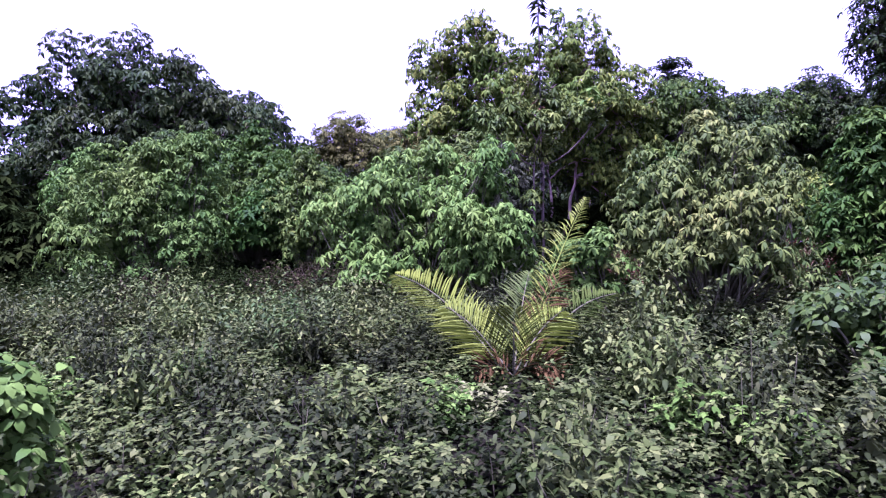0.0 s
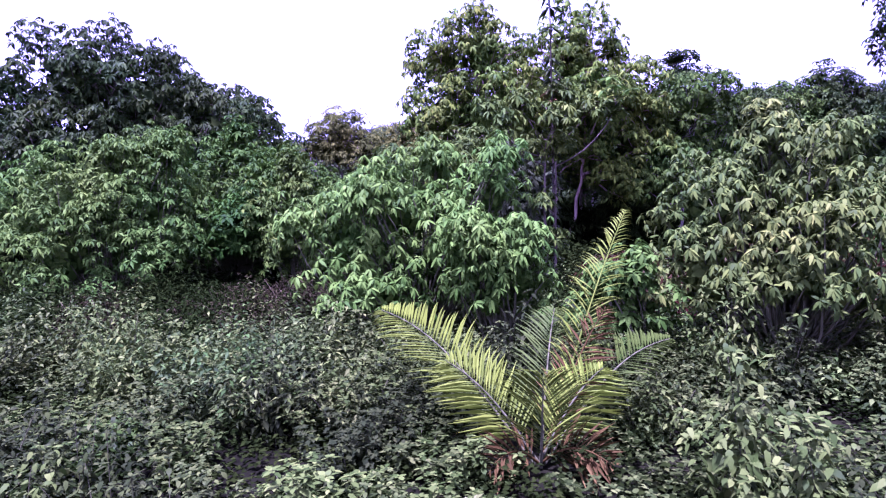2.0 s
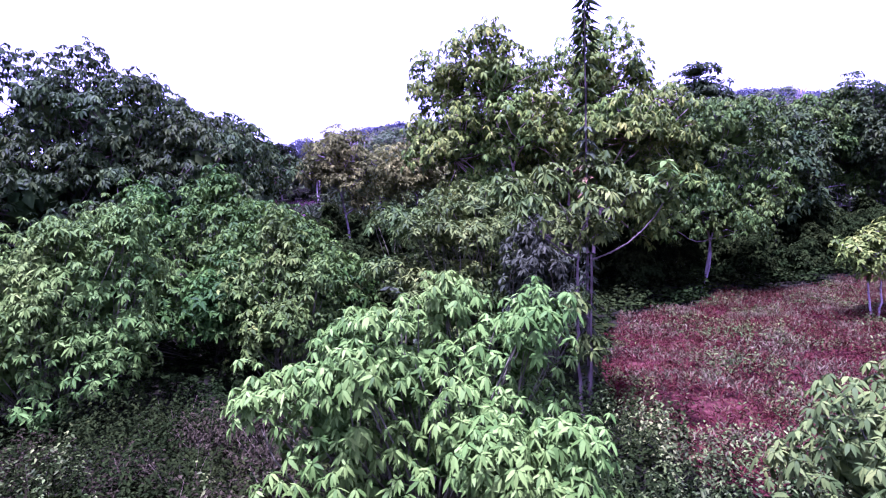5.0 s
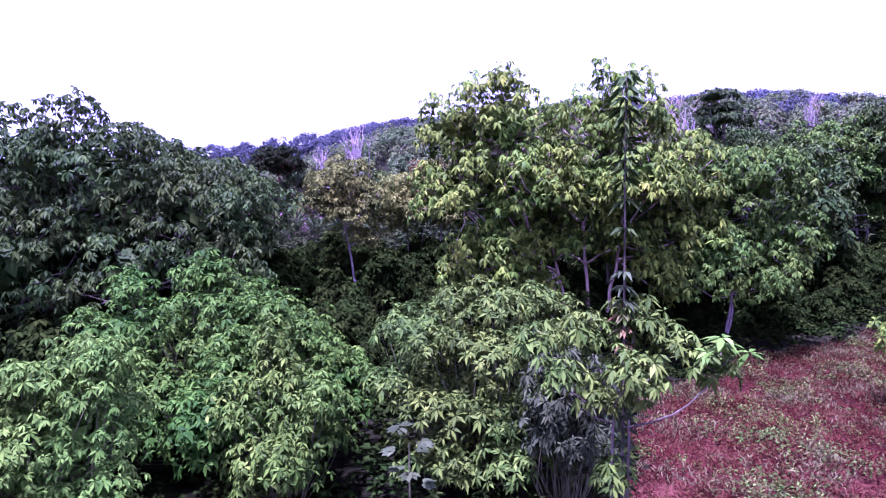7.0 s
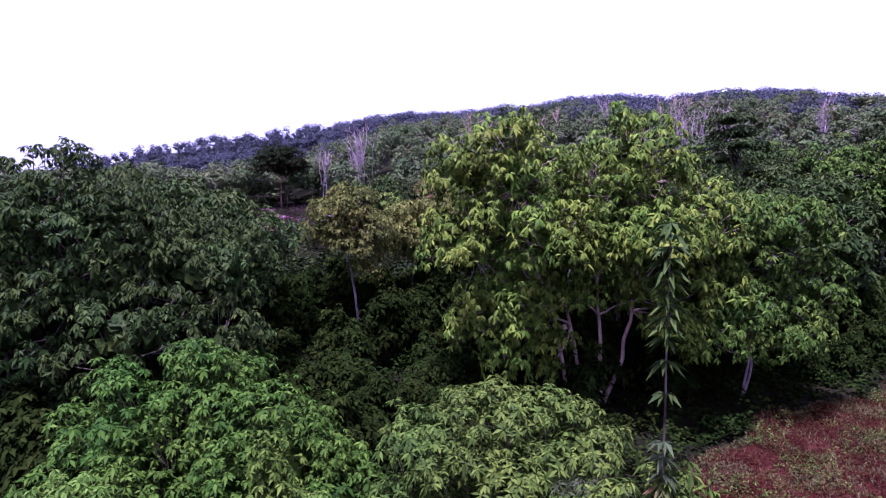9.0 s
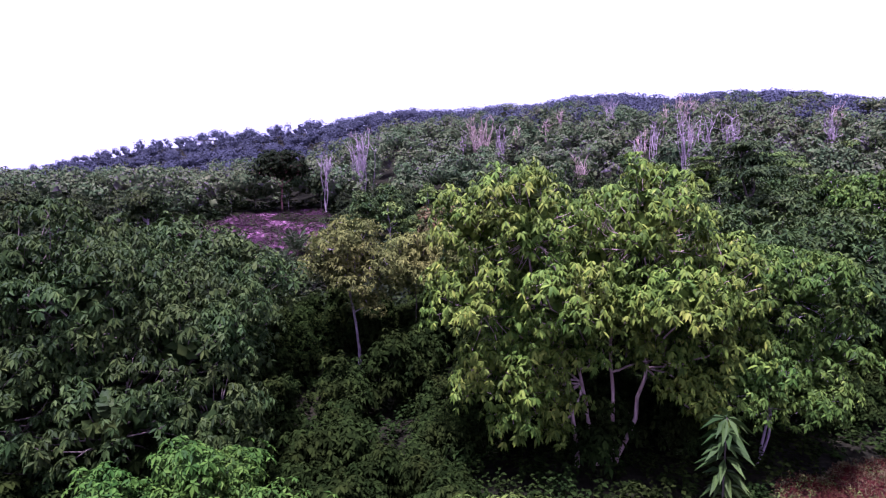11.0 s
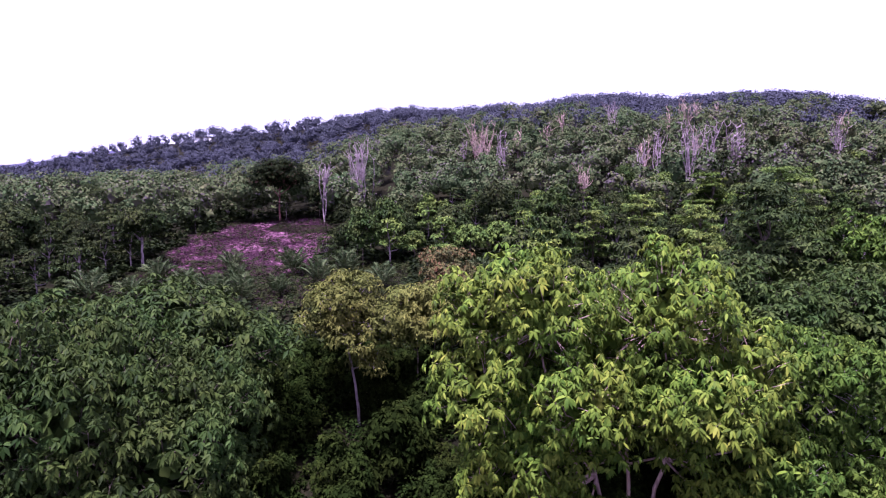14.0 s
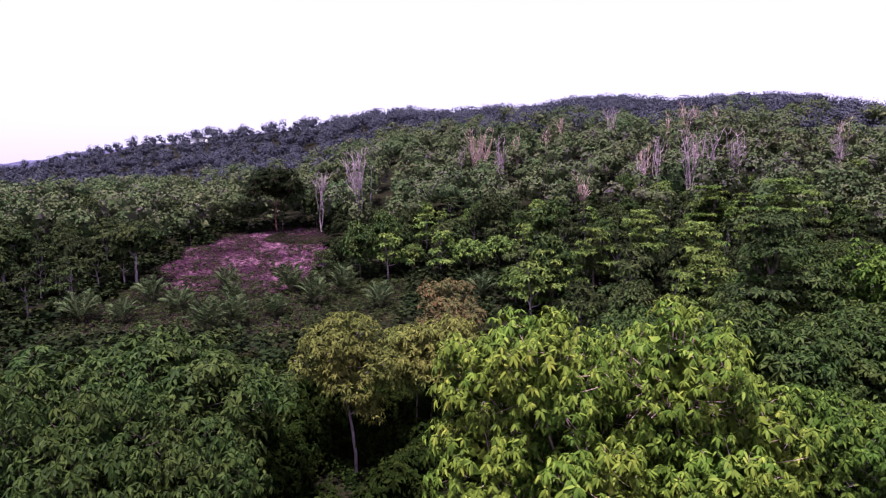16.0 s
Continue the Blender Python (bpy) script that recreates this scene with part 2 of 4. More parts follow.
# ---- land ----
RIDGE_AZ = (-90, -60, -40, -36, -31, -24, -17, -14, -9, -4.6, 0, 6, 12, 17.5, 26, 32, 38.5, 60, 90)
RIDGE_TAN = (0.01, 0.02, 0.045, 0.068, 0.091, 0.119, 0.132, 0.14, 0.156, 0.163, 0.157, 0.164, 0.171, 0.171, 0.166, 0.156, 0.132, 0.08, 0.04)
RIDGE_FAR = (700, 700, 700, 650, 560, 480, 450, 440, 420, 400, 350, 330, 320, 320, 320, 320, 320, 330, 400)
SLOPE_Y = (-400, -60, 0, 15, 35, 50, 80, 110, 145)
SLOPE_Z = (-12, -1.5, 0.0, 0.4, 0.8, 2.4, 4.8, 8.5, 14.0)


def land(x, y):
    """Height of the ground: a gentle rise, then a hillside up to a ridge."""
    x, y = np.asarray(x, float), np.asarray(y, float)
    r = np.hypot(x + 1.3, y - 13)
    az = np.degrees(np.arctan2(x + 1.3, y - 13))
    far = np.interp(az, RIDGE_AZ, RIDGE_FAR)
    top = 22 + far * np.interp(az, RIDGE_AZ, RIDGE_TAN) - 7.5
    near = np.interp(y, SLOPE_Y, SLOPE_Z)
    s = np.clip((r - 125) / (far - 125), 0, 1)
    rise = s * 0.75 + 0.25 * (1 - (1 - s) ** 2)
    left = np.clip((-6 - az) / 12, 0, 1)
    up = near + (top - near) * (rise * (1 - left) + s ** 1.6 * left)
    down = np.clip((r - far) / 900, 0, 1)
    up = up * (1 - 0.9 * down * down * (3 - 2 * down))
    w = np.clip((100 - np.abs(az)) / 20, 0, 1)
    z = near + (up - near) * w
    bump = np.sin(x * 0.31 + 1.0) * np.sin(y * 0.27) * 0.1 + np.sin(x * 0.061) * np.sin(y * 0.05 + 2) * np.clip(r / 60, 0.2, 1.6)
    return z + bump * np.clip(r / 20, 0.3, 1)


def mesh_object(name, V, quads=None, tris=None, mat=None, parent=None, smooth=False):
    me = bpy.data.meshes.new(name)
    V = np.asarray(V, np.float32)
    loops, starts, totals, at = [], [], [], 0
    for F, k in ((quads, 4), (tris, 3)):
        if F is not None and len(F):
            F = np.asarray(F, np.int32)
            loops.append(F.ravel())
            starts.append(at + np.arange(len(F)) * k)
            totals.append(np.full(len(F), k))
            at += F.size
    loops, starts, totals = np.concatenate(loops), np.concatenate(starts), np.concatenate(totals)
    me.vertices.add(len(V))
    me.vertices.foreach_set("co", V.ravel())
    me.loops.add(len(loops))
    me.loops.foreach_set("vertex_index", loops.astype(np.int32))
    me.polygons.add(len(starts))
    me.polygons.foreach_set("loop_start", starts.astype(np.int32))
    me.polygons.foreach_set("loop_total", totals.astype(np.int32))
    if smooth:
        me.polygons.foreach_set("use_smooth", np.ones(len(starts), bool))
    me.update(calc_edges=True)
    if mat:
        me.materials.append(mat)
    ob = new(name, me)
    ob.parent = parent
    return ob


def grid_object(name, xs, ys, lift, mat):
    X, Y = np.meshgrid(xs, ys)
    V = np.stack([X, Y, land(X, Y) + lift], -1).reshape(-1, 3)
    nx, ny = len(xs), len(ys)
    i = (np.arange(ny - 1)[:, None] * nx + np.arange(nx - 1)[None]).ravel()
    return mesh_object(name, V, np.stack([i, i + 1, i + nx + 1, i + nx], -1), None, mat, None, True)


def steps(near, far, fine, coarse):
    a = list(np.arange(-near, near, fine))
    b, v = [], near
    while v < far:
        b.append(v)
        v += max(coarse, v * 0.09)
    b.append(far)
    return np.array([-q for q in reversed(b)] + [q for q in a if abs(q) < near] + b)


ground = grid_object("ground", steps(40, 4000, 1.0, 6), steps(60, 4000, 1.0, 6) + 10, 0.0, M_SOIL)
tagged(ground, "weedy soil darkened as shade, rising into a wooded hillside", "ground", kind="structure")


# ---- builders of leaves, stems and trees ----
rng = np.random.default_rng(7)


def unit(v):
    return v / np.maximum(np.linalg.norm(v, axis=-1, keepdims=True), 1e-9)


class Leaves:
    """Gathers leaf blades: each a folded, bent blade of four corners and a raised midrib."""

    def __init__(self):
        self.V, self.Q, self.T, self.n = [], [], [], 0

    def blades(self, P, D, L, W, bend=0.0, fold=0.2, fine=False, up=None, tilt=0.35):
        P, D = np.asarray(P, float), unit(np.asarray(D, float))
        m = len(P)
        L, W = np.broadcast_to(L, m)[:, None], np.broadcast_to(W, m)[:, None]
        if up is None:
            up = np.array([0, 0, 1.0]) + rng.normal(0, tilt, (m, 3))
        S = unit(np.cross(D, up))
        N = np.cross(S, D)
        drop = np.array([0, 0, -1.0]) * bend * L
        mid = P + D * L * 0.45 + drop * 0.2
        a = mid + S * W / 2 + N * W * fold
        b = mid - S * W / 2 + N * W * fold
        tip = P + D * L + drop
        if fine:
            lo = P + D * L * 0.22 + drop * 0.05 + N * W * fold * 0.6
            hi = P + D * L * 0.6 + drop * 0.4 + N * W * fold * 0.6
            V = np.stack([P, lo + S * W * 0.42, hi + S * W * 0.42, tip, hi - S * W * 0.42, lo - S * W * 0.42], 1).reshape(-1, 3)
            k = self.n + np.arange(m)[:, None] * 6
            self.T += [np.concatenate([k + [0, 5, 1], k + [1, 5, 4], k + [1, 4, 2], k + [2, 4, 3]])]
        else:
            V = np.stack([P, a, tip, b], 1).reshape(-1, 3)
            k = self.n + np.arange(m)[:, None] * 4
            self.T += [np.concatenate([k + [0, 2, 1], k + [0, 3, 2]])]
        self.V.append(V)
        self.n += len(V)

    def whorls(self, C, A, k, L, W, bend=0.35, open_=1.0, fine=False, jitter=0.3, hang=0.0, tilt=0.35):
        """k leaves spread round each tip C with the axis A."""
        C, A = np.asarray(C, float), unit(np.asarray(A, float))
        m = len(C)
        S = unit(np.cross(A, rng.normal(0, 1, (m, 3))))
        B = np.cross(A, S)
        turn = (np.arange(k)[None] / k + rng.random((m, 1))) * 2 * math.pi + rng.normal(0, 0.25, (m, k))
        D = S[:, None] * np.cos(turn)[..., None] + B[:, None] * np.sin(turn)[..., None]
        D = D * open_ + A[:, None] * rng.uniform(0.05, 0.9 - hang, (m, k, 1)) + rng.normal(0, jitter * 0.4, (m, k, 3)) - np.array([0, 0, hang])
        size = rng.uniform(0.7, 1.2, (m, k)) * np.broadcast_to(L, m)[:, None]
        P = np.repeat(C[:, None], k, 1) + D * 0.06 * size[..., None]
        wide = size * (np.broadcast_to(W, m) / np.broadcast_to(L, m))[:, None]
        self.blades(P.reshape(-1, 3), D.reshape(-1, 3), size.ravel(), wide.ravel(), bend, fine=fine, tilt=tilt)

    def umbrellas(self, C, A, k, L, W, droop=0.55, bend=0.2, fine=False, spread=0.3):
        """k leaves hanging out and down round each shoot tip C with the axis A, faces turned outwards."""
        C, A = np.asarray(C, float), unit(np.asarray(A, float))
        m = len(C)
        S = unit(np.cross(A, rng.normal(0, 1, (m, 3))))
        B = np.cross(A, S)
        turn = (np.arange(k)[None] / k + rng.random((m, 1))) * 2 * math.pi + rng.normal(0, 0.2, (m, k))
        D = S[:, None] * np.cos(turn)[..., None] + B[:, None] * np.sin(turn)[..., None]
        D = D + A[:, None] * rng.uniform(-0.05, 0.45, (m, k, 1)) - np.array([0, 0, 1.0]) * droop * rng.uniform(0.4, 1.4, (m, k, 1)) + rng.normal(0, spread * 0.4, (m, k, 3))
        size = rng.uniform(0.65, 1.2, (m, k)) * rng.uniform(0.8, 1.2, (m, 1)) * L
        P = np.repeat(C[:, None], k, 1) + D * 0.08 * size[..., None]
        up = (A[:, None] * 0.8 + np.array([0, 0, 0.7]) + rng.normal(0, 0.22, (m, k, 3))).reshape(-1, 3)
        self.blades(P.reshape(-1, 3), D.reshape(-1, 3), size.ravel(), size.ravel() * (W / L), bend, fine=fine, up=up)

    def part(self, name, mat, parent=None):
        return mesh_object(name, np.concatenate(self.V), None, np.concatenate(self.T), mat, parent)


class Wood:
    """Gathers tapering, bent round limbs."""

    def __init__(self, sides=6):
        self.V, self.Q, self.n, self.sides = [], [], 0, sides

    def limb(self, pts, r0, r1):
        pts = np.asarray(pts, float)
        m, s = len(pts), self.sides
        T = unit(np.gradient(pts, axis=0))
        ref = np.array([1.0, 0.13, 0.2])
        S = unit(np.cross(T, ref))
        B = np.cross(T, S)
        r = np.linspace(r0, r1, m)[:, None, None]
        a = np.arange(s) / s * 2 * math.pi
        ring = pts[:, None] + r * (S[:, None] * np.cos(a)[None, :, None] + B[:, None] * np.sin(a)[None, :, None])
        self.V.append(ring.reshape(-1, 3))
        i, j = np.meshgrid(np.arange(m - 1), np.arange(s), indexing="ij")
        k = self.n + i * s
        self.Q.append(np.stack([k + j, k + (j + 1) % s, k + s + (j + 1) % s, k + s + j], -1).reshape(-1, 4))
        self.n += m * s

    def bent(self, a, b, r0, r1, sag=0.12, m=6):
        a, b = np.asarray(a, float), np.asarray(b, float)
        t = np.linspace(0, 1, m)[:, None]
        d = np.linalg.norm(b - a)
        off = rng.normal(0, sag * d, 3) * (np.sin(t * math.pi)) + rng.normal(0, 0.22 * sag * d, (m, 3)) * np.sin(t * math.pi)
        off[:, 2] += (np.sin(t * math.pi) * -0.03 * d)[:, 0] * (1 if b[2] - a[2] > 0 else -1)
        pts = a + (b - a) * t + off
        self.limb(pts, r0, r1)
        return pts

    def part(self, name, mat, parent=None):
        return mesh_object(name, np.concatenate(self.V), np.concatenate(self.Q), None, mat, parent, True)


def sphere_points(n):
    i = np.arange(n) + 0.5
    z = 1 - 2 * i / n
    a = i * 2.39996
    r = np.sqrt(1 - z * z)
    return np.stack([r * np.cos(a), r * np.sin(a), z], -1)


def thing(name, x, y, label, category, group="", sink=0.05, turn=0.0, size=1.0):
    ob = new(name)
    ob.empty_display_size = 0.2
    ob.matrix_basis = pose(x, y, float(land(x, y)) - sink, 0, 0, turn) @ Matrix.Scale(size, 4)
    return tagged(ob, label, category, group)


def auto_heads(c, R, n, low=-0.5, share=0.52):
    """Boughs that together fill an uneven crown of centre c and half-axes R."""
    c, R = np.asarray(c, float), np.asarray(R, float)
    S = sphere_points(int(n * 2 / (1 - low)))
    S = unit(S[S[:, 2] > low] + rng.normal(0, 0.18, (int((S[:, 2] > low).sum()), 3)))
    heads = [(*(c + d * R * (1 - share) * rng.uniform(0.9, 1.15)), *(R * share * rng.uniform(0.75, 1.15))) for d in S]
    return heads + [(*c, *(R * 0.6))]


def clumps_on(heads, size, low=-0.7, deep=0.72):
    """Clumps of shoots spread over the outside of the boughs."""
    H = np.array([h if len(h) == 6 else (*h, h[3], h[3]) for h in heads], float)
    at, rad, out = [], [], []
    for i, h in enumerate(H):
        c, R = h[:3], h[3:]
        area = 4 * math.pi * (R[0] * R[1] * R[2]) ** (2 / 3)
        S = sphere_points(max(int(area / (size * size * 2.6)), 8))
        a = rng.uniform(0, 6.28)
        S = S @ np.array([[math.cos(a), -math.sin(a), 0], [math.sin(a), math.cos(a), 0], [0, 0, 1]])
        S = unit(S[S[:, 2] > low] + rng.normal(0, 0.16, (int((S[:, 2] > low).sum()), 3)))
        P = c + S * np.maximum(R - size * 0.4, R * 0.5) * rng.uniform(deep, 1.14, (len(S), 1))
        free = np.ones(len(P), bool)
        for j, g in enumerate(H):
            if j != i:
                free &= np.linalg.norm((P - g[:3]) / g[3:], axis=1) > 0.72
        at.append(P[free]), out.append(S[free])
        rad.append(size * rng.uniform(0.5, 1.15, int(free.sum())))
    return np.concatenate(at), np.concatenate(rad), np.concatenate(out), H


def crown(ob, name, at, rad, out, H, mat, L, W, k=7, cover=0.85, droop=0.55, fine=False, flat=0.8, reach=0.12, core=0.52):
    """Drooping leaf whorls over the outsides of the clumps, twig leaves inside, dark hollows between."""
    lv = Leaves()
    C, A = [], []
    for p, r, o in zip(at, rad, out):
        m = max(int(cover * 4 * math.pi * r * r / (L * L * 2.2)), 6)
        d = unit(sphere_points(m) + rng.normal(0, 0.25, (m, 3)))
        a = rng.uniform(0, 6.28)
        d = d @ np.array([[math.cos(a), -math.sin(a), 0], [math.sin(a), math.cos(a), 0], [0, 0, 1]])
        d = d[(d @ o * 0.6 + d[:, 2] * 0.55) > rng.uniform(-0.45, 0.15, m)]
        far = rng.uniform(0.62, 1.15, (len(d), 1)) + (rng.random((len(d), 1)) < 0.12) * rng.uniform(0, reach * 2.5, (len(d), 1))
        C.append(p + d * r * far * [1, 1, flat])
        A.append(d * 0.55 + o * 0.25 + [0, 0, 0.5])
        q = int(5 + 5 * r)
        e = unit(rng.normal(0, 1, (q, 3)))
        D = unit(np.cross(e, rng.normal(0, 1, (q, 3))))
        size = np.minimum(r * rng.uniform(0.4, 0.7, q), 1.1 * L)
        lv.blades(p - o * r * 0.4 + e * r * rng.uniform(0.05, 0.35, (q, 1)) * [1, 1, flat] - D * size[:, None] * 0.5, D, size, size * 0.5, 0.1)
    lv.umbrellas(np.concatenate(C), np.concatenate(A), k, L, W, droop, fine=fine)
    for h in H:
        R = h[3:]
        size = 0.26 * float(R.min())
        q = int(1.5 * 4 * math.pi * (R[0] * R[1] * R[2]) ** (2 / 3) * 0.36 / (size * size * 0.35))
        e = unit(rng.normal(0, 1, (q, 3)))
        D = unit(np.cross(e, rng.normal(0, 1, (q, 3))) + e * 0.3)
        lv.blades(h[:3] + e * R * rng.uniform(0.15, core, (q, 1)) - D * size * 0.5, D, size * rng.uniform(0.7, 1.2, q), size * 0.7, 0.1, up=e)
    return lv.part(name, mat, ob)


def tree(ob, stems, heads, size, mats, L, W, k=8, trunk_r=0.15, cover=0.85, droop=0.55, fine=False, flat=0.8, low=-0.7, window=None):
    """Stems: (foot, fork) pairs. Limbs run from the forks to the clumps on the boughs of the crown."""
    at, rad, out, H = clumps_on(heads, size, low)
    if window:
        x0, x1, y1, z1 = window
        keep = ~((at[:, 0] > x0) & (at[:, 0] < x1) & (at[:, 1] < y1) & (at[:, 2] < z1))
        at, rad, out = at[keep], rad[keep], out[keep]
    forks, woods, lines = [], [], []
    for foot, fork in stems:
        wood = Wood(6)
        lines.append(wood.bent(foot, fork, trunk_r, trunk_r * 0.5, 0.03, 9))
        woods.append(wood)
        forks.append(np.asarray(fork, float))
    for h in H:
        i = min(range(len(forks)), key=lambda q: np.linalg.norm(forks[q] - h[:3]))
        hub = h[:3] - [0, 0, h[5] * 0.35]
        low_at = min(max(hub[2] - 0.8 * np.linalg.norm(hub[:2] - forks[i][:2]), forks[i][2] * 0.68) / forks[i][2], 1.0)
        f = [float(np.interp(low_at * 8, np.arange(9), lines[i][:, q])) for q in range(3)]
        woods[i].bent(f, hub, trunk_r * 0.5, trunk_r * 0.28, 0.06, 6)
        near = np.nonzero(np.linalg.norm((at - h[:3]) / h[3:], axis=1) < 1.15)[0]
        for p, r in zip(at[near], rad[near]):
            if rng.random() > 0.65:
                continue
            woods[i].bent(hub, p, min(trunk_r * 0.25, 0.05), 0.012, 0.08, 5)
            for _ in range(2):
                d = unit(rng.normal(0, 1, 3) + np.array([0, 0, 0.4]))
                woods[i].bent(p, p + d * r * 0.5, min(trunk_r * 0.08, 0.012), 0.004, 0.08, 3)
    for wood in woods:
        wood.part("trunk", mats[1], ob)
    crown(ob, "crown", at, rad, out, H, mats[0], L, W, k, cover, droop, fine, flat)
    return ob


def shrub(ob, c, R, n, size, mats, L, W, k=7, cover=0.68, droop=0.6, fine=False, stems=5, low=-0.5, flat=0.85, heads=None, shoots=0.0):
    """Boughs over a rounded body on several stems; with shoots, leafy sprays stand out of the top."""
    heads = list(heads or auto_heads(c, R, n, -0.45))
    if shoots:
        for _ in range(n * 2):
            h = heads[rng.integers(len(heads) - 1)]
            d = unit(rng.normal(0, 0.6, 3) + [0, 0, 1.0])
            p = np.array(h[:3]) + d * np.array(h[3:] if len(h) == 6 else (h[3],) * 3) * rng.uniform(0.85, 1.0 + shoots)
            heads.append((*p, size * 0.5, size * 0.5, size * 0.9))
    at, rad, out, H = clumps_on(heads, size, low, 0.6)
    feet = rng.normal(0, 0.18, (stems, 3)) * [1, 1, 0]
    for j in range(stems):
        wood = Wood(3)
        for p in at[j::stems]:
            wood.bent(feet[j], p, 0.03, 0.008, 0.06, 5)
        wood.part("stem", mats[1], ob)
    crown(ob, "foliage", at, rad, out, H, mats[0], L, W, k, cover, droop, fine, flat, 0.25, 0.42)
    return ob


# ---- the weed field under the camera ----


def weed_field(name, label, x0, x1, y0, y1, density, height, leaf, mat, keep=None, stem_mat=None, kind="stuff", pairs=6, slim=0.58, rise=(-0.1, 0.6)):
    n = int((x1 - x0) * (y1 - y0) * density)
    x, y = rng.uniform(x0, x1, n), rng.uniform(y0, y1, n)
    if keep is not None:
        ok = keep(x, y)
        x, y = x[ok], y[ok]
    n = len(x)
    mound = 0.62 + 0.28 * np.sin(x * 1.3 + 0.7 * np.sin(y * 0.9)) * np.sin(y * 1.1 + 0.5) + 0.2 * np.sin(x * 0.45 + y * 0.37)
    h = height * mound * rng.uniform(0.7, 1.25, n)
    z = land(x, y)
    lv = Leaves()
    lean = rng.normal(0, 0.22, (n, 2))
    size = leaf * rng.uniform(0.75, 1.3, n)
    for j in range(pairs):
        f = 0.35 + 0.65 * (j + rng.random(n)) / pairs
        P = np.stack([x + lean[:, 0] * f * h, y + lean[:, 1] * f * h, z + h * f], -1)
        a = rng.uniform(0, 6.28, n)
        for s in (0, math.pi):
            D = np.stack([np.cos(a + s), np.sin(a + s), rng.uniform(*rise, n)], -1)
            lv.blades(P + D * 0.03, D, size * (1.15 - 0.35 * f), size * slim * (1.15 - 0.35 * f), 0.25)
    ob = lv.part("weeds", mat)
    ob.name = name
    return tagged(ob, label, "weeds", kind=kind)


def in_clearing(x, y):
    """The patch of red ground between the bushes."""
    left = np.interp(y, (12, 18.7, 22, 27, 30), (4.6, 3.9, 5.0, 6.9, 8.5)) + 0.25 * np.sin(y * 1.7)
    back = np.interp(x, (6, 9.7, 12, 16.6, 23, 30), (28.5, 30, 31.9, 35.8, 38.3, 41)) + 0.4 * np.sin(x * 1.3)
    return (x > left) & (x < 30) & (y > np.interp(x, (4, 7, 12), (14.5, 13.0, 11.0)) + 0.5 * np.sin(x)) & (y < back)


near_field = lambda x, y: ~in_clearing(x, y) & (np.abs(x) < y * 0.95 + 2.5)
# undergrowth in shade-coloured leaves, to blacken the gaps between weeds
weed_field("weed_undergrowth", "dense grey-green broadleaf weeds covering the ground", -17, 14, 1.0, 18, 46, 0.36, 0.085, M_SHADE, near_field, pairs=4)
weed_field("outer_weeds", "low dark weeds around the field", -30, 30, -20, 22, 9, 0.6, 0.3, M_WEED3, lambda x, y: ~in_clearing(x, y) & ~near_field(x, y), pairs=2)


def weed_plant(ob, R, n, leaf, mat, fine=False):
    """A weed one metre high: upright shoots with crossed pairs of drooping leaves, small leaves at each tip."""
    lv = Leaves()
    a, q = rng.uniform(0, 6.28, n), np.sqrt(rng.random(n))
    foot = np.stack([np.cos(a) * q * R * 0.55, np.sin(a) * q * R * 0.55, np.zeros(n)], -1)
    high = (1.0 - 0.42 * q ** 2) * rng.uniform(0.72, 1.05, n)
    lean = np.stack([np.cos(a) * q * R * 0.55, np.sin(a) * q * R * 0.55], -1) + rng.normal(0, 0.06, (n, 2))
    nodes = 8
    for j in range(nodes):
        f = 0.28 + 0.7 * (j + 0.3 * rng.random(n)) / (nodes - 1)
        P = foot + np.stack([lean[:, 0] * f ** 1.5, lean[:, 1] * f ** 1.5, high * f], -1)
        turn = a * 3 + j * 1.57 + rng.normal(0, 0.3, n)
        size = leaf * (1.25 - 0.6 * f) * rng.uniform(0.75, 1.25, n)
        for side in (0, math.pi):
            D = np.stack([np.cos(turn + side), np.sin(turn + side), rng.uniform(-1.1, 0.1, n) + 0.8 * (f - 0.6)], -1)
            up = np.stack([np.cos(turn + side) * 0.5, np.sin(turn + side) * 0.5, np.full(n, 0.7)], -1) + rng.normal(0, 0.25, (n, 3))
            lv.blades(P + D * 0.02, D, size, size * 0.56, 0.25, fine=fine, up=up)
    tip = foot + np.stack([lean[:, 0], lean[:, 1], high], -1)
    lv.umbrellas(tip, np.array([0, 0, 1.0]) + rng.normal(0, 0.25, (n, 3)), 5, leaf * 0.6, leaf * 0.34, -0.15, fine=fine)
    lv.part("foliage", mat, ob)
    for j in range(3):
        wood = Wood(3)
        wood.limb([foot[j], foot[j] * 0.5 + tip[j] * 0.5 - [lean[j, 0] * 0.15, lean[j, 1] * 0.15, 0], tip[j]], 0.006, 0.003)
        wood.part("stem", M_STEM, ob)


def field_height(x, y):
    """Mounds of taller weeds with hollows between, highest to the right, low round the palm."""
    h = 0.74 + 1.25 * noise.noise((x * 0.6, y * 0.55, 3.0)) + 0.45 * noise.noise((x * 1.4, y * 1.4, 8.0)) + (0.12 if y > 8 else 0)
    if x > 2.0 and y < 9:
        h += 0.22
    if -0.4 < x < 1.9 and 4.0 < y < 7.6:
        h = min(h, 0.42)
    return min(max(h, 0.3), 1.35)


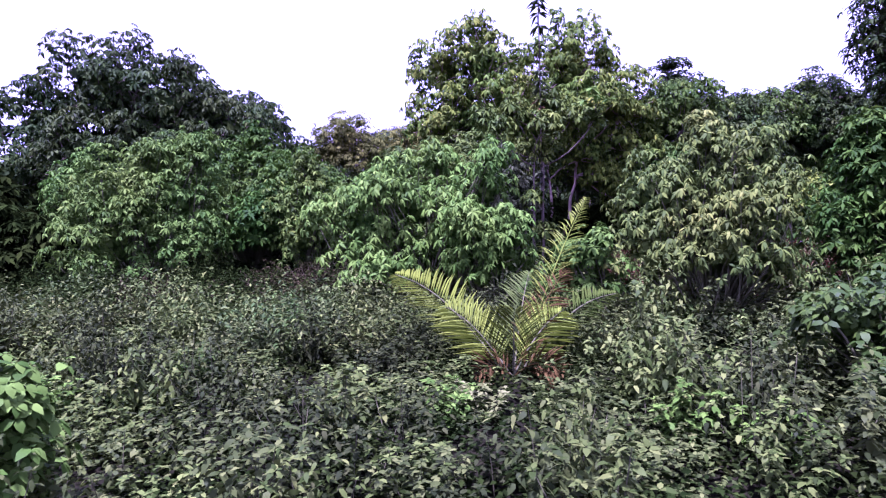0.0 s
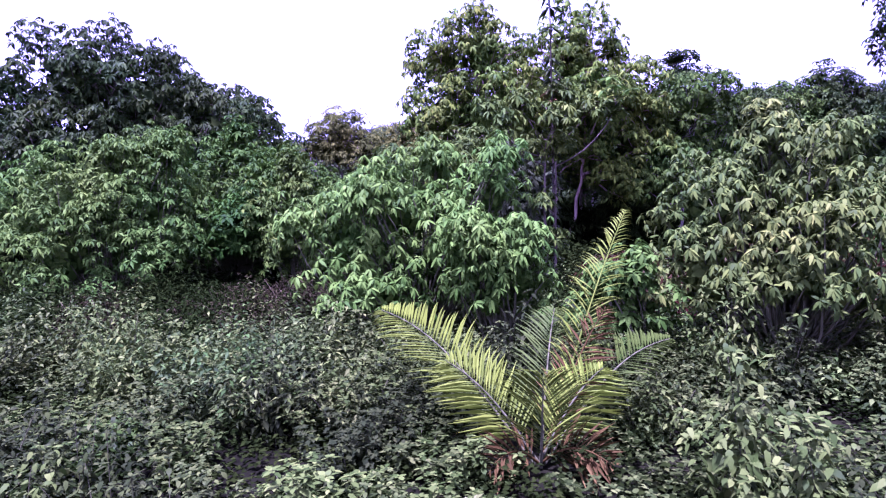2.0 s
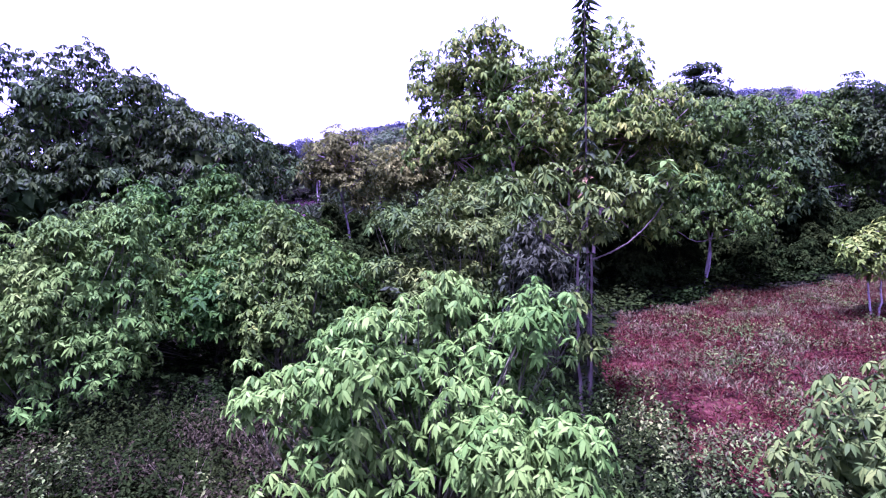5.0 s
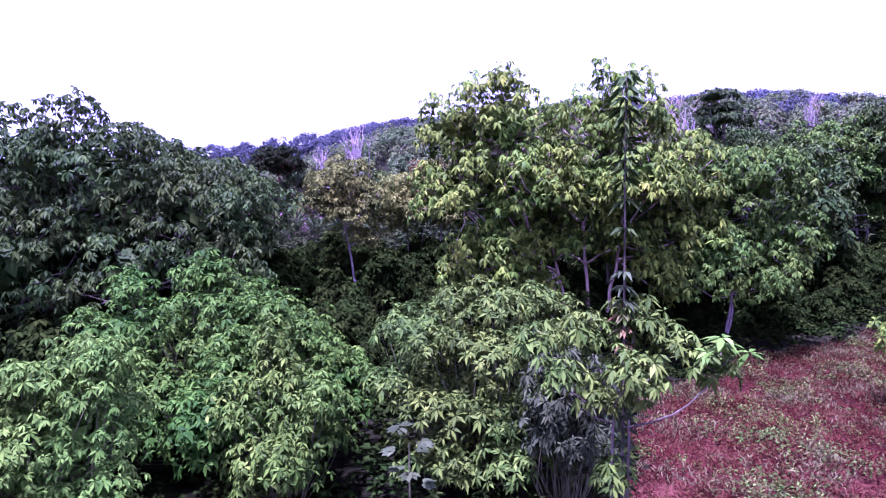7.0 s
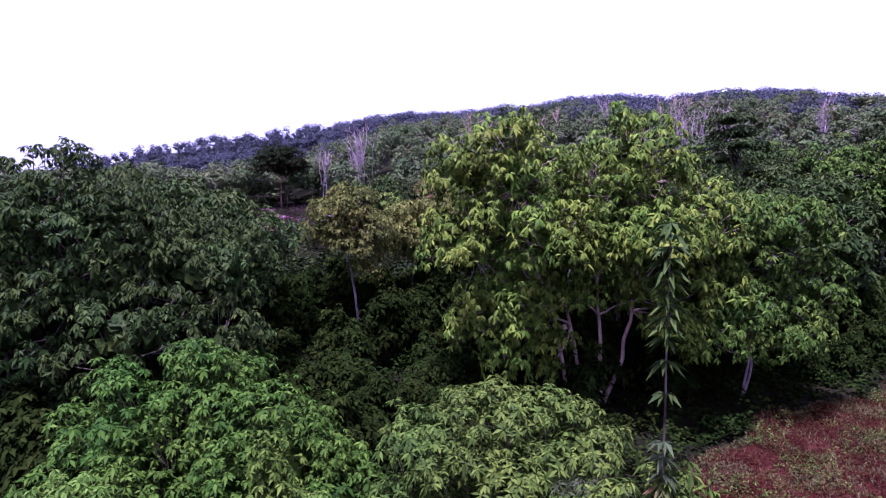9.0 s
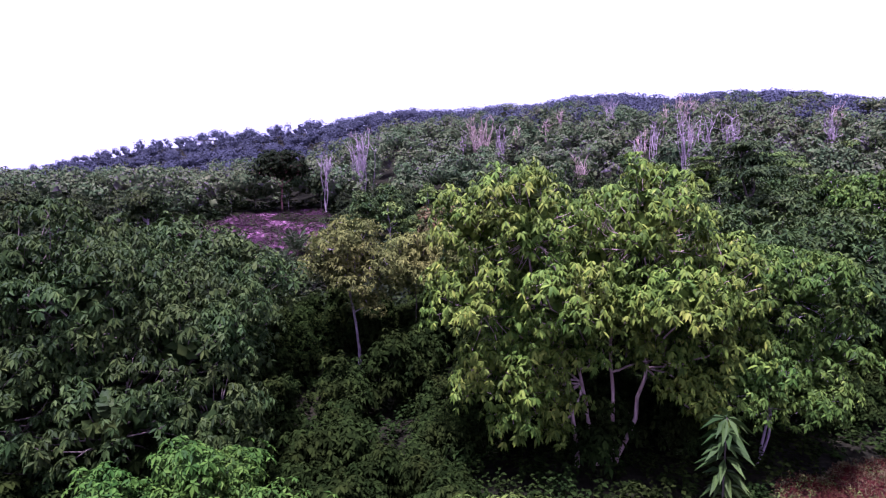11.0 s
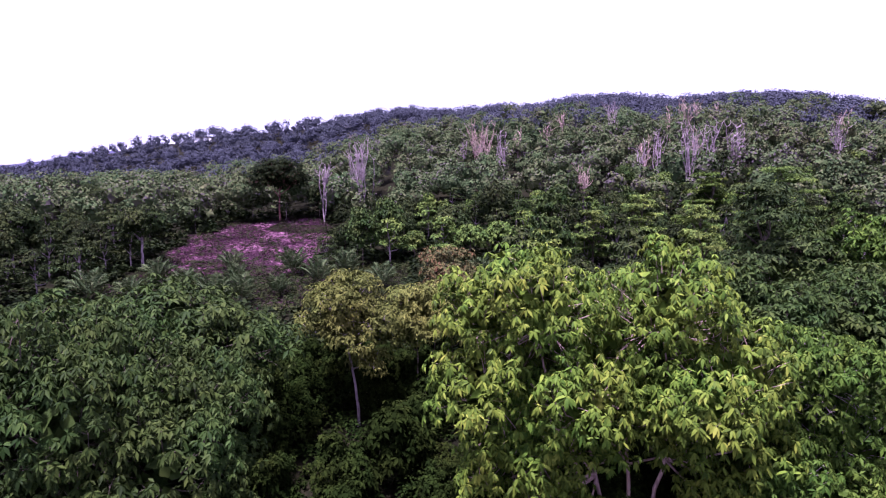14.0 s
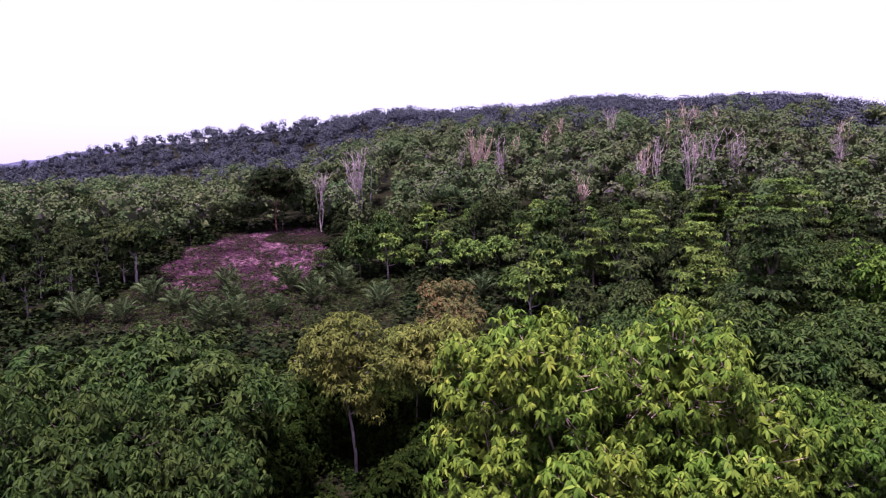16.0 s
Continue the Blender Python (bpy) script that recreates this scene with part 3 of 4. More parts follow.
WEED_LABELS = ["grey-green broadleaf weed with drooping opposite leaves", "leafy grey-green weed tangled among others", "tall weed with pale green leaf pairs"]
weed_kinds = []
for i in range(12):
    o = tagged(new("weed_plant"), WEED_LABELS[i % 3], "weed", "weeds in the field")
    weed_plant(o, rng.uniform(0.36, 0.52), 20 if i < 6 else 30, rng.uniform(0.075, 0.105), (M_WEED, M_WEED2, M_WEED, M_WEED3, M_WEED2, M_WEED)[i % 6], i < 6)
    weed_kinds.append(o)
spots = []
for _ in range(9000):
    y = 2.2 + 8.8 * rng.random() ** 1.2
    x = rng.uniform(-1, 1) * (y * 0.92 + 1.3)
    if in_clearing(np.array([x]), np.array([y]))[0] or math.hypot(x - 0.85, y - 6.9) < 0.55 or (abs(x) < 0.5 and y < 3.6) or (x > 1.6 and y < 3.7):
        continue
    if noise.noise((x * 0.8, y * 0.75, 1.0)) < -0.15:
        continue
    gap = 0.42 + 0.014 * y
    if all((x - p) ** 2 + (y - q) ** 2 > gap ** 2 for p, q in spots):
        spots.append((x, y))
    if len(spots) == 300:
        break
spots.sort(key=lambda p: p[1])
for i, (x, y) in enumerate(spots):
    hgt = field_height(x, y) * rng.uniform(0.7, 1.3)
    m = pose(x, y, float(land(x, y)) - 0.03, 0, 0, rng.uniform(0, 360))
    kind = i % 6 if i < 110 else 6 + i % 6
    o = weed_kinds[kind] if i < 6 or 110 <= i < 116 else copy_thing(weed_kinds[kind], m)
    wide = rng.uniform(0.9, 1.25) * (1.15 if y > 7 else 1.0)
    o.matrix_basis = m @ Matrix.Diagonal((wide, wide, hgt, 1))
far_part = lambda x, y: near_field(x, y) & (y > 8.5 + 1.2 * np.sin(x * 0.9)) & (y < np.where(x < -1, 11.8, 16) + np.sin(x * 1.7) + np.where(x < -7, 2.0, 0)) & (np.sin(x * 1.1 + 1.3 * np.sin(y * 0.8)) * np.sin(y * 1.2 + 0.4) > rng.uniform(-0.75, 0.0, len(x)))
weed_field("field_weeds", "grey-green leafy weeds filling the far side of the field", -17, 14, 7.5, 18, 20, 1.25, 0.105, M_WEED, far_part, pairs=8, slim=0.5, rise=(-0.7, 0.35))
# brush takes the same shade-darkened leaf colour
weed_field("brush_weeds", "dull shaded weeds and brush below the bushes", -15, 6, 10.5, 20, 15, 1.4, 0.115, M_SHADE, lambda x, y: near_field(x, y) & (y > 11.5 + np.sin(x * 1.7)), pairs=8, slim=0.5, rise=(-0.7, 0.35))
weed_field("pale_field_weeds", "pale green leafy weeds between the darker ones", -17, 14, 7.5, 18, 9, 1.35, 0.1, M_WEED2, far_part, pairs=8, slim=0.5, rise=(-0.7, 0.35))


for x, y, h, m, lab in ((-0.05, 5.3, 0.62, M_LIME, "bright green sprouting weed"), (0.35, 5.6, 0.5, M_YSPRIG, "weed with yellow-green leaves"), (2.1, 4.7, 0.7, M_LIME, "bright green sprouting weed"), (2.75, 4.35, 0.6, M_LIME, "bright green sprouting weed"), (-4.3, 5.6, 0.9, M_LIME, "tall bright green weed in the field"), (-2.2, 8.6, 0.8, M_VINE, "deep green leafy weed"), (-3.4, 7.2, 0.7, M_VINE, "deep green leafy weed")):
    o = thing("weed_plant", x, y, lab, "weed", sink=0.03)
    weed_plant(o, 0.3, 16, 0.11, m, True)
    o.matrix_basis = o.matrix_basis @ Matrix.Diagonal((1, 1, h, 1))
for x, y in ((-6.0, 14.2), (-4.6, 13.4), (-5.2, 15.6), (-3.6, 14.8), (-7.2, 13.2), (-2.9, 13.1), (-3.9, 12.2), (-5.4, 12.3), (-6.6, 12.0), (-8.2, 14.4), (-6.4, 16.4), (-4.2, 16.8), (-2.6, 15.8), (-7.6, 12.4), (-9.4, 13.2)):
    o = thing("dry_shrub", x, y, "dry brown twiggy shrub among weeds", "shrub", sink=0.03)
    weed_plant(o, 0.75, 60, 0.1, M_DRY if (x + y) % 1 < 0.62 else M_SHADE)
    o.matrix_basis = o.matrix_basis @ Matrix.Diagonal((1, 1, 0.95 + 0.5 * ((x * 7) % 1), 1))
    w = Wood(4)
    for _ in range(12):
        w.bent(rng.normal(0, 0.1, 3) * [1, 1, 0], rng.normal(0, 0.45, 3) * [1, 1, 0] + [0, 0, rng.uniform(0.5, 0.9)], 0.007, 0.004, 0.06, 4)
    w.part("twig_tangle", M_RUSTBARK, o)


def patch_object(name, inside, x0, x1, y0, y1, step, lift, mat):
    """A sheet over the part of the land where inside() holds, with a ragged edge."""
    xs, ys = np.arange(x0, x1, step), np.arange(y0, y1, step)
    X, Y = np.meshgrid(xs, ys)
    keep = inside(X, Y)
    V = np.stack([X, Y, land(X, Y) + lift], -1).reshape(-1, 3)
    nx = len(xs)
    k = keep[:-1, :-1] & keep[1:, :-1] & keep[:-1, 1:] & keep[1:, 1:]
    j, i = np.nonzero(k)
    q = j * nx + i
    return mesh_object(name, V, np.stack([q, q + 1, q + nx + 1, q + nx], -1), None, mat, None, True)


red = patch_object("red_clearing", in_clearing, 3, 31, 10, 42, 0.3, 0.03, M_REDSOIL)
tagged(red, "patch of bare reddish soil with dry weeds", "soil", kind="structure")
weed_field("dry_red_weeds", "low dry reddish weeds on bare soil", 4, 30, 10, 41, 74, 0.62, 0.2, M_RED, lambda x, y: in_clearing(x, y) & (np.sin(x * 2.1 + 3 * np.sin(y * 0.7)) * np.sin(y * 2.3 + np.sin(x)) > rng.uniform(-1.6, 0.3, len(x))), pairs=2, slim=0.15, rise=(0.0, 2.2))
weed_field("dry_grass_tufts", "tan and pale green grass tufts over red soil", 4, 30, 10, 41, 40, 0.7, 0.26, M_TAN, lambda x, y: in_clearing(x, y) & (np.sin(x * 0.9 + 2 * np.sin(y * 0.6)) * np.sin(y * 1.3 + 1.5 * np.sin(x * 0.8)) > rng.uniform(-0.3, 1.2, len(x))), pairs=2, slim=0.12, rise=(0.5, 2.5))
green_tufts = lambda x, y: in_clearing(x, y) & (np.sin(x * 1.1 + 2 * np.sin(y * 0.5)) * np.sin(y * 0.9 + x * 0.2) > rng.uniform(-0.3, 1.3, len(x)))
weed_field("green_tufts", "grey-green weed tufts scattered over red soil", 4, 30, 10, 41, 40, 0.6, 0.17, M_WEED2, green_tufts, pairs=3, slim=0.35, rise=(0.0, 1.2))
# scrub between the trees, its shade carried by the leaf colour
weed_field("scrub_undergrowth", "shaded tangled green scrub between the trees", -45, 45, 15, 68, 4.0, 1.6, 0.34, M_SHADE, lambda x, y: ~in_clearing(x, y) & ((y > 20) | (x < -15) | (x > 6)) & (np.abs(x) < y * 0.85 + 4), pairs=4)

# ---- the young palm ----
leaflet_mesh = bpy.data.meshes.new("leaflet")
leaflet_mesh.from_pydata([(0, 0, 0), (-0.5, 0.35, 0.25), (0, 0.4, 0), (0.5, 0.35, 0.25), (-0.4, 0.7, 0.1), (0, 0.72, -0.1), (0.4, 0.7, 0.1), (0, 1, -0.9)], [], [(0, 2, 1), (0, 3, 2), (1, 2, 5, 4), (2, 3, 6, 5), (4, 5, 7), (5, 6, 7)])


def palm_frond(palm, foot, tip, droop, leaf_len, n, mat, rib_mat, apart=True, wide=0.03, thick=0.016, ragged=0.07, face=(0.05, -0.8, 0.6)):
    """A bowed rib with leaflets to both sides, each one a part where it can be picked out."""
    foot, tip = np.asarray(foot, float), np.asarray(tip, float)
    t = np.linspace(0, 1, 14)[:, None]
    d = tip - foot
    L = np.linalg.norm(d)
    pts = foot + d * t + np.array([0, 0, 1.0]) * droop * L * np.sin(t * math.pi * 0.9)
    w = Wood(5)
    w.limb(pts, thick, thick * 0.25)
    rib = w.part("frond", rib_mat, palm)
    s = np.linspace(0.18, 0.99, n)
    P = np.stack([np.interp(s, t[:, 0], pts[:, i]) for i in range(3)], -1)
    T = unit(np.gradient(P, axis=0))
    side = unit(np.cross(T, face) + 1e-6)
    size = leaf_len * (0.45 + 0.75 * np.sin(np.clip(s * 1.02, 0, 1) * math.pi) ** 0.7) * (1 - 0.45 * s ** 3)
    lv = Leaves()
    for sg in (-1, 1):
        m = len(P)
        D = unit(T * (0.45 + 0.55 * s[:, None]) + side * sg * 0.95 + np.array([0, 0, 0.1]) + rng.normal(0, ragged, (m, 3)))
        size2 = size * rng.uniform(0.85, 1.08, m)
        if not apart:
            lv.blades(P, D, size2, wide, 0.15, 0.25)
            continue
        for p, dd, ln in zip(P, D, size2):
            nn = unit(np.cross(np.cross(dd, [0, 0, 1.0]), dd))
            ss = np.cross(dd, nn)
            o = new("leaflet", leaflet_mesh)
            o.parent = rib
            o.matrix_basis = Matrix([[*(ss[i] * wide for _ in (0,)), dd[i] * ln, nn[i] * wide * 1.5, p[i]] for i in range(3)] + [[0, 0, 0, 1]])
            o.material_slots[0].link = "OBJECT"
            o.material_slots[0].material = mat
    if not apart:
        lv.part("leaf_blade", mat, rib)


leaflet_mesh.materials.append(M_PALM)
palm = thing("young_palm", 0.85, 6.9, "young palm with yellow-green feathery fronds among weeds", "palm")
back = (0.05, -0.65, 0.76)
palm_frond(palm, (-0.05, 0, 0.1), (-1.65, 1.7, 1.3), 0.12, 0.58, 42, M_PALM, M_STEM, face=back)
palm_frond(palm, (0.05, 0.05, 0.1), (1.55, 1.9, 2.5), 0.05, 0.36, 44, M_PALM, M_PALM, ragged=0.17, face=back)
palm_frond(palm, (0, -0.05, 0.1), (0.5, 1.5, 1.3), 0.1, 0.5, 40, M_YGREY, M_STEM, face=back)
palm_frond(palm, (0.05, 0, 0.1), (1.7, 1.0, 0.95), 0.14, 0.42, 36, M_YGREY, M_STEM, face=back)
palm_frond(palm, (0, -0.1, 0.1), (0.0, -0.35, 1.0), 0.05, 0.62, 34, M_PALM, M_STEM, face=(0, -1, 0.2))
palm_frond(palm, (0, 0, 0.1), (-0.85, 0.5, 0.95), 0.12, 0.55, 32, M_PALM, M_STEM, False, face=back)
palm_frond(palm, (0, 0, 0.1), (0.75, 0.4, 0.85), 0.12, 0.5, 32, M_PALM, M_STEM, False, face=back)
palm_frond(palm, (0, 0, 0.1), (0.95, 0.9, 1.4), 0.08, 0.4, 26, M_RUST, M_RUST, False, ragged=0.2, face=back)
palm_frond(palm, (0, 0, 0.1), (0.55, -0.4, 0.2), 0.25, 0.4, 22, M_RUST, M_RUST, False, ragged=0.25)
palm_frond(palm, (0, 0, 0.1), (-0.5, -0.4, 0.2), 0.25, 0.35, 20, M_RUST, M_RUST, False, ragged=0.25)

# ---- bushes near the field ----
LIME, GREEN, DARKM, GREYM = (M_LIME, M_STEM), (M_GREEN, M_STEM), (M_DARK, M_BARK), (M_GREY, M_STEM)
b = thing("bush", -9.9, 17.8, "rounded bright green leafy bush at the weed edge", "bush")
shrub(b, None, None, 4, 0.55, LIME, 0.18, 0.066, k=8, cover=0.85, droop=0.8, heads=[(-1.2, 0.1, 3.3, 1.7, 1.6, 1.7), (0.7, 0.5, 3.4, 1.7, 1.6, 1.7), (-0.9, -0.7, 1.8, 1.8, 1.5, 1.5), (1.0, 0, 1.9, 1.4, 1.3, 1.3), (-1.9, 0, 2.4, 1.1, 1.1, 1.1), (0, 0.2, 2.2, 1.8, 1.4, 2.0)], shoots=0.2)
b = thing("bush", -8.6, 24.0, "large dark green leafy bush with pale shoots", "bush")
shrub(b, None, None, 5, 0.75, GREEN, 0.23, 0.1, heads=[(-2.6, 0.3, 3.3, 2.4, 2.2, 2.6), (0.2, 0.5, 3.5, 2.5, 2.3, 2.8), (2.6, 0.0, 3.3, 2.2, 2.0, 2.5), (-1.4, -1.8, 2.4, 2.2, 1.8, 2.2), (1.6, -1.6, 2.5, 2.0, 1.8, 2.2), (3.9, -0.6, 2.2, 1.5, 1.5, 1.8), (0, 0, 2.4, 3.0, 2.0, 2.2)], shoots=0.15)
b = thing("bush", -5.0, 20.6, "mid-green bush with pale shoots before a larger one", "bush")
shrub(b, (0, 0, 2.0), (2.2, 1.8, 2.3), 7, 0.5, (M_BOUGH, M_STEM), 0.2, 0.085, droop=0.8, shoots=0.35)
b = thing("bush", -0.5, 12.2, "bright green broad-leaved bush with drooping leaves", "bush")
shrub(b, None, None, 4, 0.42, LIME, 0.16, 0.054, k=9, cover=0.68, droop=0.95, fine=True, heads=[(-0.2, 0.2, 2.7, 1.25, 1.1, 1.15), (1.5, 0.3, 3.0, 0.65, 0.65, 0.9), (-1.2, 0, 2.1, 0.95, 0.9, 1.05), (0.6, -0.3, 1.8, 1.2, 1.0, 1.1), (-0.8, -0.6, 1.2, 1.2, 0.9, 0.9), (1.3, 0.2, 1.8, 0.9, 0.9, 0.9), (0, 0.2, 1.5, 1.3, 1.0, 1.2)], shoots=0.2)
b = thing("bush", 0.9, 11.0, "low green bush with drooping leaf whorls", "bush")
shrub(b, (0, 0, 1.15), (1.15, 0.9, 1.25), 6, 0.38, LIME, 0.155, 0.052, k=9, cover=0.68, droop=0.95, fine=True, shoots=0.15)
b = thing("bush", 4.8, 9.7, "grey-green bush with pale leaf tips by red soil", "bush")
shrub(b, None, None, 7, 0.34, (M_RUFF, M_STEM), 0.12, 0.044, k=8, cover=0.75, droop=1.0, fine=True, heads=[(-0.8, 0, 2.5, 0.85, 0.8, 0.85), (0.35, 0.1, 2.7, 0.9, 0.85, 0.95), (1.0, 0, 2.3, 0.75, 0.8, 1.2), (-1.0, -0.2, 1.5, 0.8, 0.8, 0.9), (0.1, -0.6, 1.6, 1.0, 0.8, 1.0), (1.0, -0.2, 1.3, 0.8, 0.8, 0.9), (0, 0.1, 1.4, 1.2, 1.0, 1.2)], shoots=0.35)
b = thing("bush", 2.6, 9.4, "small light green bush behind the palm", "bush")
shrub(b, (0, 0, 0.85), (0.7, 0.6, 0.9), 5, 0.26, LIME, 0.13, 0.065, k=6, fine=True, shoots=0.2)
b = thing("bush", 8.2, 9.8, "tall green bush with fine leaves beside red soil", "bush")
shrub(b, (0, 0, 1.8), (1.35, 1.3, 1.8), 7, 0.42, GREEN, 0.16, 0.065, shoots=0.3)
b = thing("bush", 4.7, 5.5, "vine-covered shrub with dark green heart leaves", "bush")
shrub(b, (0, 0, 0.75), (1.0, 0.85, 0.8), 6, 0.3, (M_VINE, M_STEM), 0.11, 0.075, k=5, fine=True)
b = thing("bush", -3.0, 3.4, "bright green climbing vine over weeds", "bush")
shrub(b, (0, 0, 0.62), (0.42, 0.42, 0.62), 5, 0.2, (M_LIME, M_STEM), 0.09, 0.065, k=5, fine=True, shoots=0.25)
b = thing("bush", 0.6, 22.4, "broad layered bush with pale palmate leaves", "bush")
shrub(b, None, None, 5, 0.6, (M_YGREY, M_STEM), 0.24, 0.085, 8, droop=0.4, flat=0.5, heads=[(0.4, 0.8, 5.4, 2.2, 1.9, 0.9), (-1.9, 0.3, 4.8, 1.7, 1.7, 0.8), (2.2, 0, 4.7, 1.7, 1.7, 0.9), (-0.3, -1.3, 4.5, 1.8, 1.3, 0.7), (1.5, -1.6, 3.5, 1.5, 1.3, 0.8), (-2.3, -0.6, 3.2, 1.4, 1.4, 0.8), (-0.4, -1.8, 2.9, 1.6, 1.2, 0.8), (0.8, -2.0, 1.8, 1.6, 1.2, 0.9), (-1.4, -1.6, 1.5, 1.5, 1.2, 0.9), (0, 0, 2.6, 2.2, 1.4, 2.2)])
b = thing("bush", 2.6, 19.6, "grey-leaved bush beside the thin sapling", "bush")
shrub(b, (0, 0, 2.9), (1.3, 1.2, 2.4), 8, 0.45, (M_GREY, M_STEM), 0.24, 0.08, 8, droop=0.8, flat=0.7)

# ---- thin saplings ----
sap = thing("sapling_tree", 3.25, 17.3, "tall thin sapling with leaf whorls up its stem", "tree")
w = Wood()
stem = w.bent((0, 0, 0), (0.15, 0.1, 11.1), 0.04, 0.012, 0.003, 16)
w.part("trunk", M_BARK, sap)
hs = np.concatenate([np.linspace(0.8, 4.4, 13), np.linspace(5.6, 7.1, 6), np.linspace(8.0, 8.6, 2), np.linspace(9.0, 11.1, 11)])
C = np.stack([np.interp(hs, stem[:, 2], stem[:, i]) for i in range(3)], -1)
for q, h in zip(C, hs):
    lv = Leaves()
    lv.whorls(q[None], np.array([[0, 0, 1.0]]), 10, 0.36 if h > 8 else 0.3, 0.1, 0.45, 1.0, hang=0.4)
    lv.part("leaf_whorl", M_DARK if h > 7.5 else (M_RUSTY if 5.5 < h < 6.3 else M_GREY), sap)
sap2 = thing("sapling_tree", 3.05, 17.0, "forked sapling with spreading boughs of pale drooping leaves", "tree")
boughs = [(-1.6, 0.2, 5.7, 0.5), (-1.2, -0.5, 5.2, 0.42), (-0.6, 0.5, 5.9, 0.5), (0.2, -0.5, 5.3, 0.45), (0.6, 0.6, 6.1, 0.5), (1.2, 0.2, 5.6, 0.45), (-0.3, 0.1, 4.6, 0.4), (0.5, 0.2, 4.7, 0.36), (1.7, -0.7, 5.4, 0.4), (-0.15, -0.1, 3.0, 0.3), (0.2, 0, 2.0, 0.3)]
tree(sap2, [((0, 0, 0), (0.0, 0.1, 4.3)), ((0.12, 0, 0), (0.25, 0, 4.1))], boughs, 0.3, (M_YGREY, M_BARK), 0.24, 0.08, 7, 0.045, 0.45, 0.8, flat=0.7)
spray = Leaves()
spray.umbrellas(np.array([(1.3, -1.1, 5.75), (1.5, -1.25, 6.05), (1.65, -1.1, 5.9), (2.0, -1.2, 5.75)]), np.array([[0.1, -0.2, 1.0]] * 4), 9, 0.3, 0.1, 0.5, fine=True)
spray.part("leaf_spray", M_LIME, sap2)
b = thing("broad_leaf_plant", -1.4, 19.4, "plant with large pale lobed leaves under a bush", "plant")
w = Wood(5)
w.bent((0, 0, 0), (0, 0, 2.6), 0.03, 0.02, 0.02)
w.part("stem", M_STEM, b)
for i in range(8):
    a, h = i * 2.4, 1.5 + 0.22 * i
    lv = Leaves()
    c = np.array([math.cos(a) * 0.35, math.sin(a) * 0.35 - 0.15, h + 0.15])
    for q in (-1.0, -0.5, 0, 0.5, 1.0):
        lv.blades([c], [[math.cos(a + q), math.sin(a + q), 0.05]], 0.42 - 0.08 * abs(q), 0.22, 0.15, 0.08, fine=True)
    lv.part("leaf", M_GREY, b)

# ---- trees of the middle distance ----
tb = thing("tree", 7.9, 37.2, "large spreading tree with pale forked stems and drooping leaves", "tree")
boughs = [(-4.9, -1.0, 13.2, 2.8, 2.8, 3.1), (1.0, -0.4, 13.1, 3.1, 3.0, 3.2), (-7.6, -0.5, 13.0, 2.2, 2.2, 2.3), (-7.4, -0.8, 9.4, 2.8, 2.8, 2.5), (-6.4, -1.2, 6.2, 2.1, 2.0, 1.7), (4.4, -0.8, 10.2, 2.7, 2.6, 2.7), (4.6, -1.4, 7.2, 2.1, 2.0, 1.6), (-3.4, -3.4, 9.6, 2.2, 2.2, 2.0), (2.0, -3.6, 9.6, 2.3, 2.2, 2.0), (-0.7, -2.4, 8.8, 1.8, 1.7, 1.6), (-1.8, 1.5, 11.2, 3.4, 3.0, 3.5), (-4.8, 4.0, 10.5, 3.8, 3.3, 3.6), (2.6, 4.2, 10.6, 4.0, 3.4, 3.8), (-1.5, 6.0, 8.6, 4.5, 3.0, 4.0), (-4.2, -2.4, 6.6, 1.5, 1.4, 1.2), (-1.9, -1.8, 6.4, 1.1, 1.0, 0.9), (1.4, -1.8, 6.6, 1.3, 1.1, 1.0), (-4.9, -1.6, 4.4, 1.3, 1.1, 1.1), (-3.5, -2.0, 4.3, 1.1, 1.0, 1.0), (-3.6, -1.7, 2.7, 0.8, 0.8, 0.7), (2.9, -2.2, 5.2, 1.6, 1.4, 1.2), (3.6, -2.6, 3.8, 1.3, 1.2, 0.9), (-5.6, -2.2, 3.3, 1.4, 1.2, 1.1), (-4.3, -2.8, 5.4, 1.5, 1.3, 1.2), (-7.2, -1.6, 4.8, 1.4, 1.3, 1.2), (3.0, 2.6, 6.0, 2.2, 2.0, 1.8), (-3.6, 3.2, 6.0, 2.2, 2.0, 1.8)]
tree(tb, [((0, 0, 0), (1.9, 0, 8.6)), ((-0.15, 0, 0), (-0.6, -0.5, 7.6)), ((-2.1, -0.4, 0), (-4.1, -1.3, 8.4)), ((-1.0, -0.2, 0), (-2.4, -0.8, 6.2))], boughs, 0.85, (M_YELLOW, M_PINK), 0.34, 0.125, 8, 0.13, 0.72, 1.1, True, window=(-2.2, 1.7, 0.5, 4.8))
tc = thing("tree", 15.6, 37.4, "mid-green leafy tree with low branches beside red clearing", "tree")
boughs = [(1.6, 0.2, 9.8, 2.8, 2.7, 2.6), (3.0, -0.2, 6.6, 2.3, 2.3, 2.2), (-0.6, -1.2, 5.6, 2.3, 2.2, 1.9), (-3.0, -2.2, 4.9, 1.9, 1.8, 1.5), (0.2, 0.8, 8.6, 2.6, 2.4, 2.4), (1.6, -1.8, 4.4, 2.0, 1.8, 1.5), (1.2, 1.2, 6.0, 3.0, 2.4, 3.0)]
tree(tc, [((0, 0, 0), (0.4, 0, 5.2)), ((0.3, 0.3, 0), (1.4, 0.2, 6.0))], boughs, 0.8, (M_BOUGH, M_PALE), 0.3, 0.115, 9, 0.075, 0.72, 1.1)
tl = thing("tree", -17.8, 32.0, "large dark green tree with a dense dome crown", "tree")
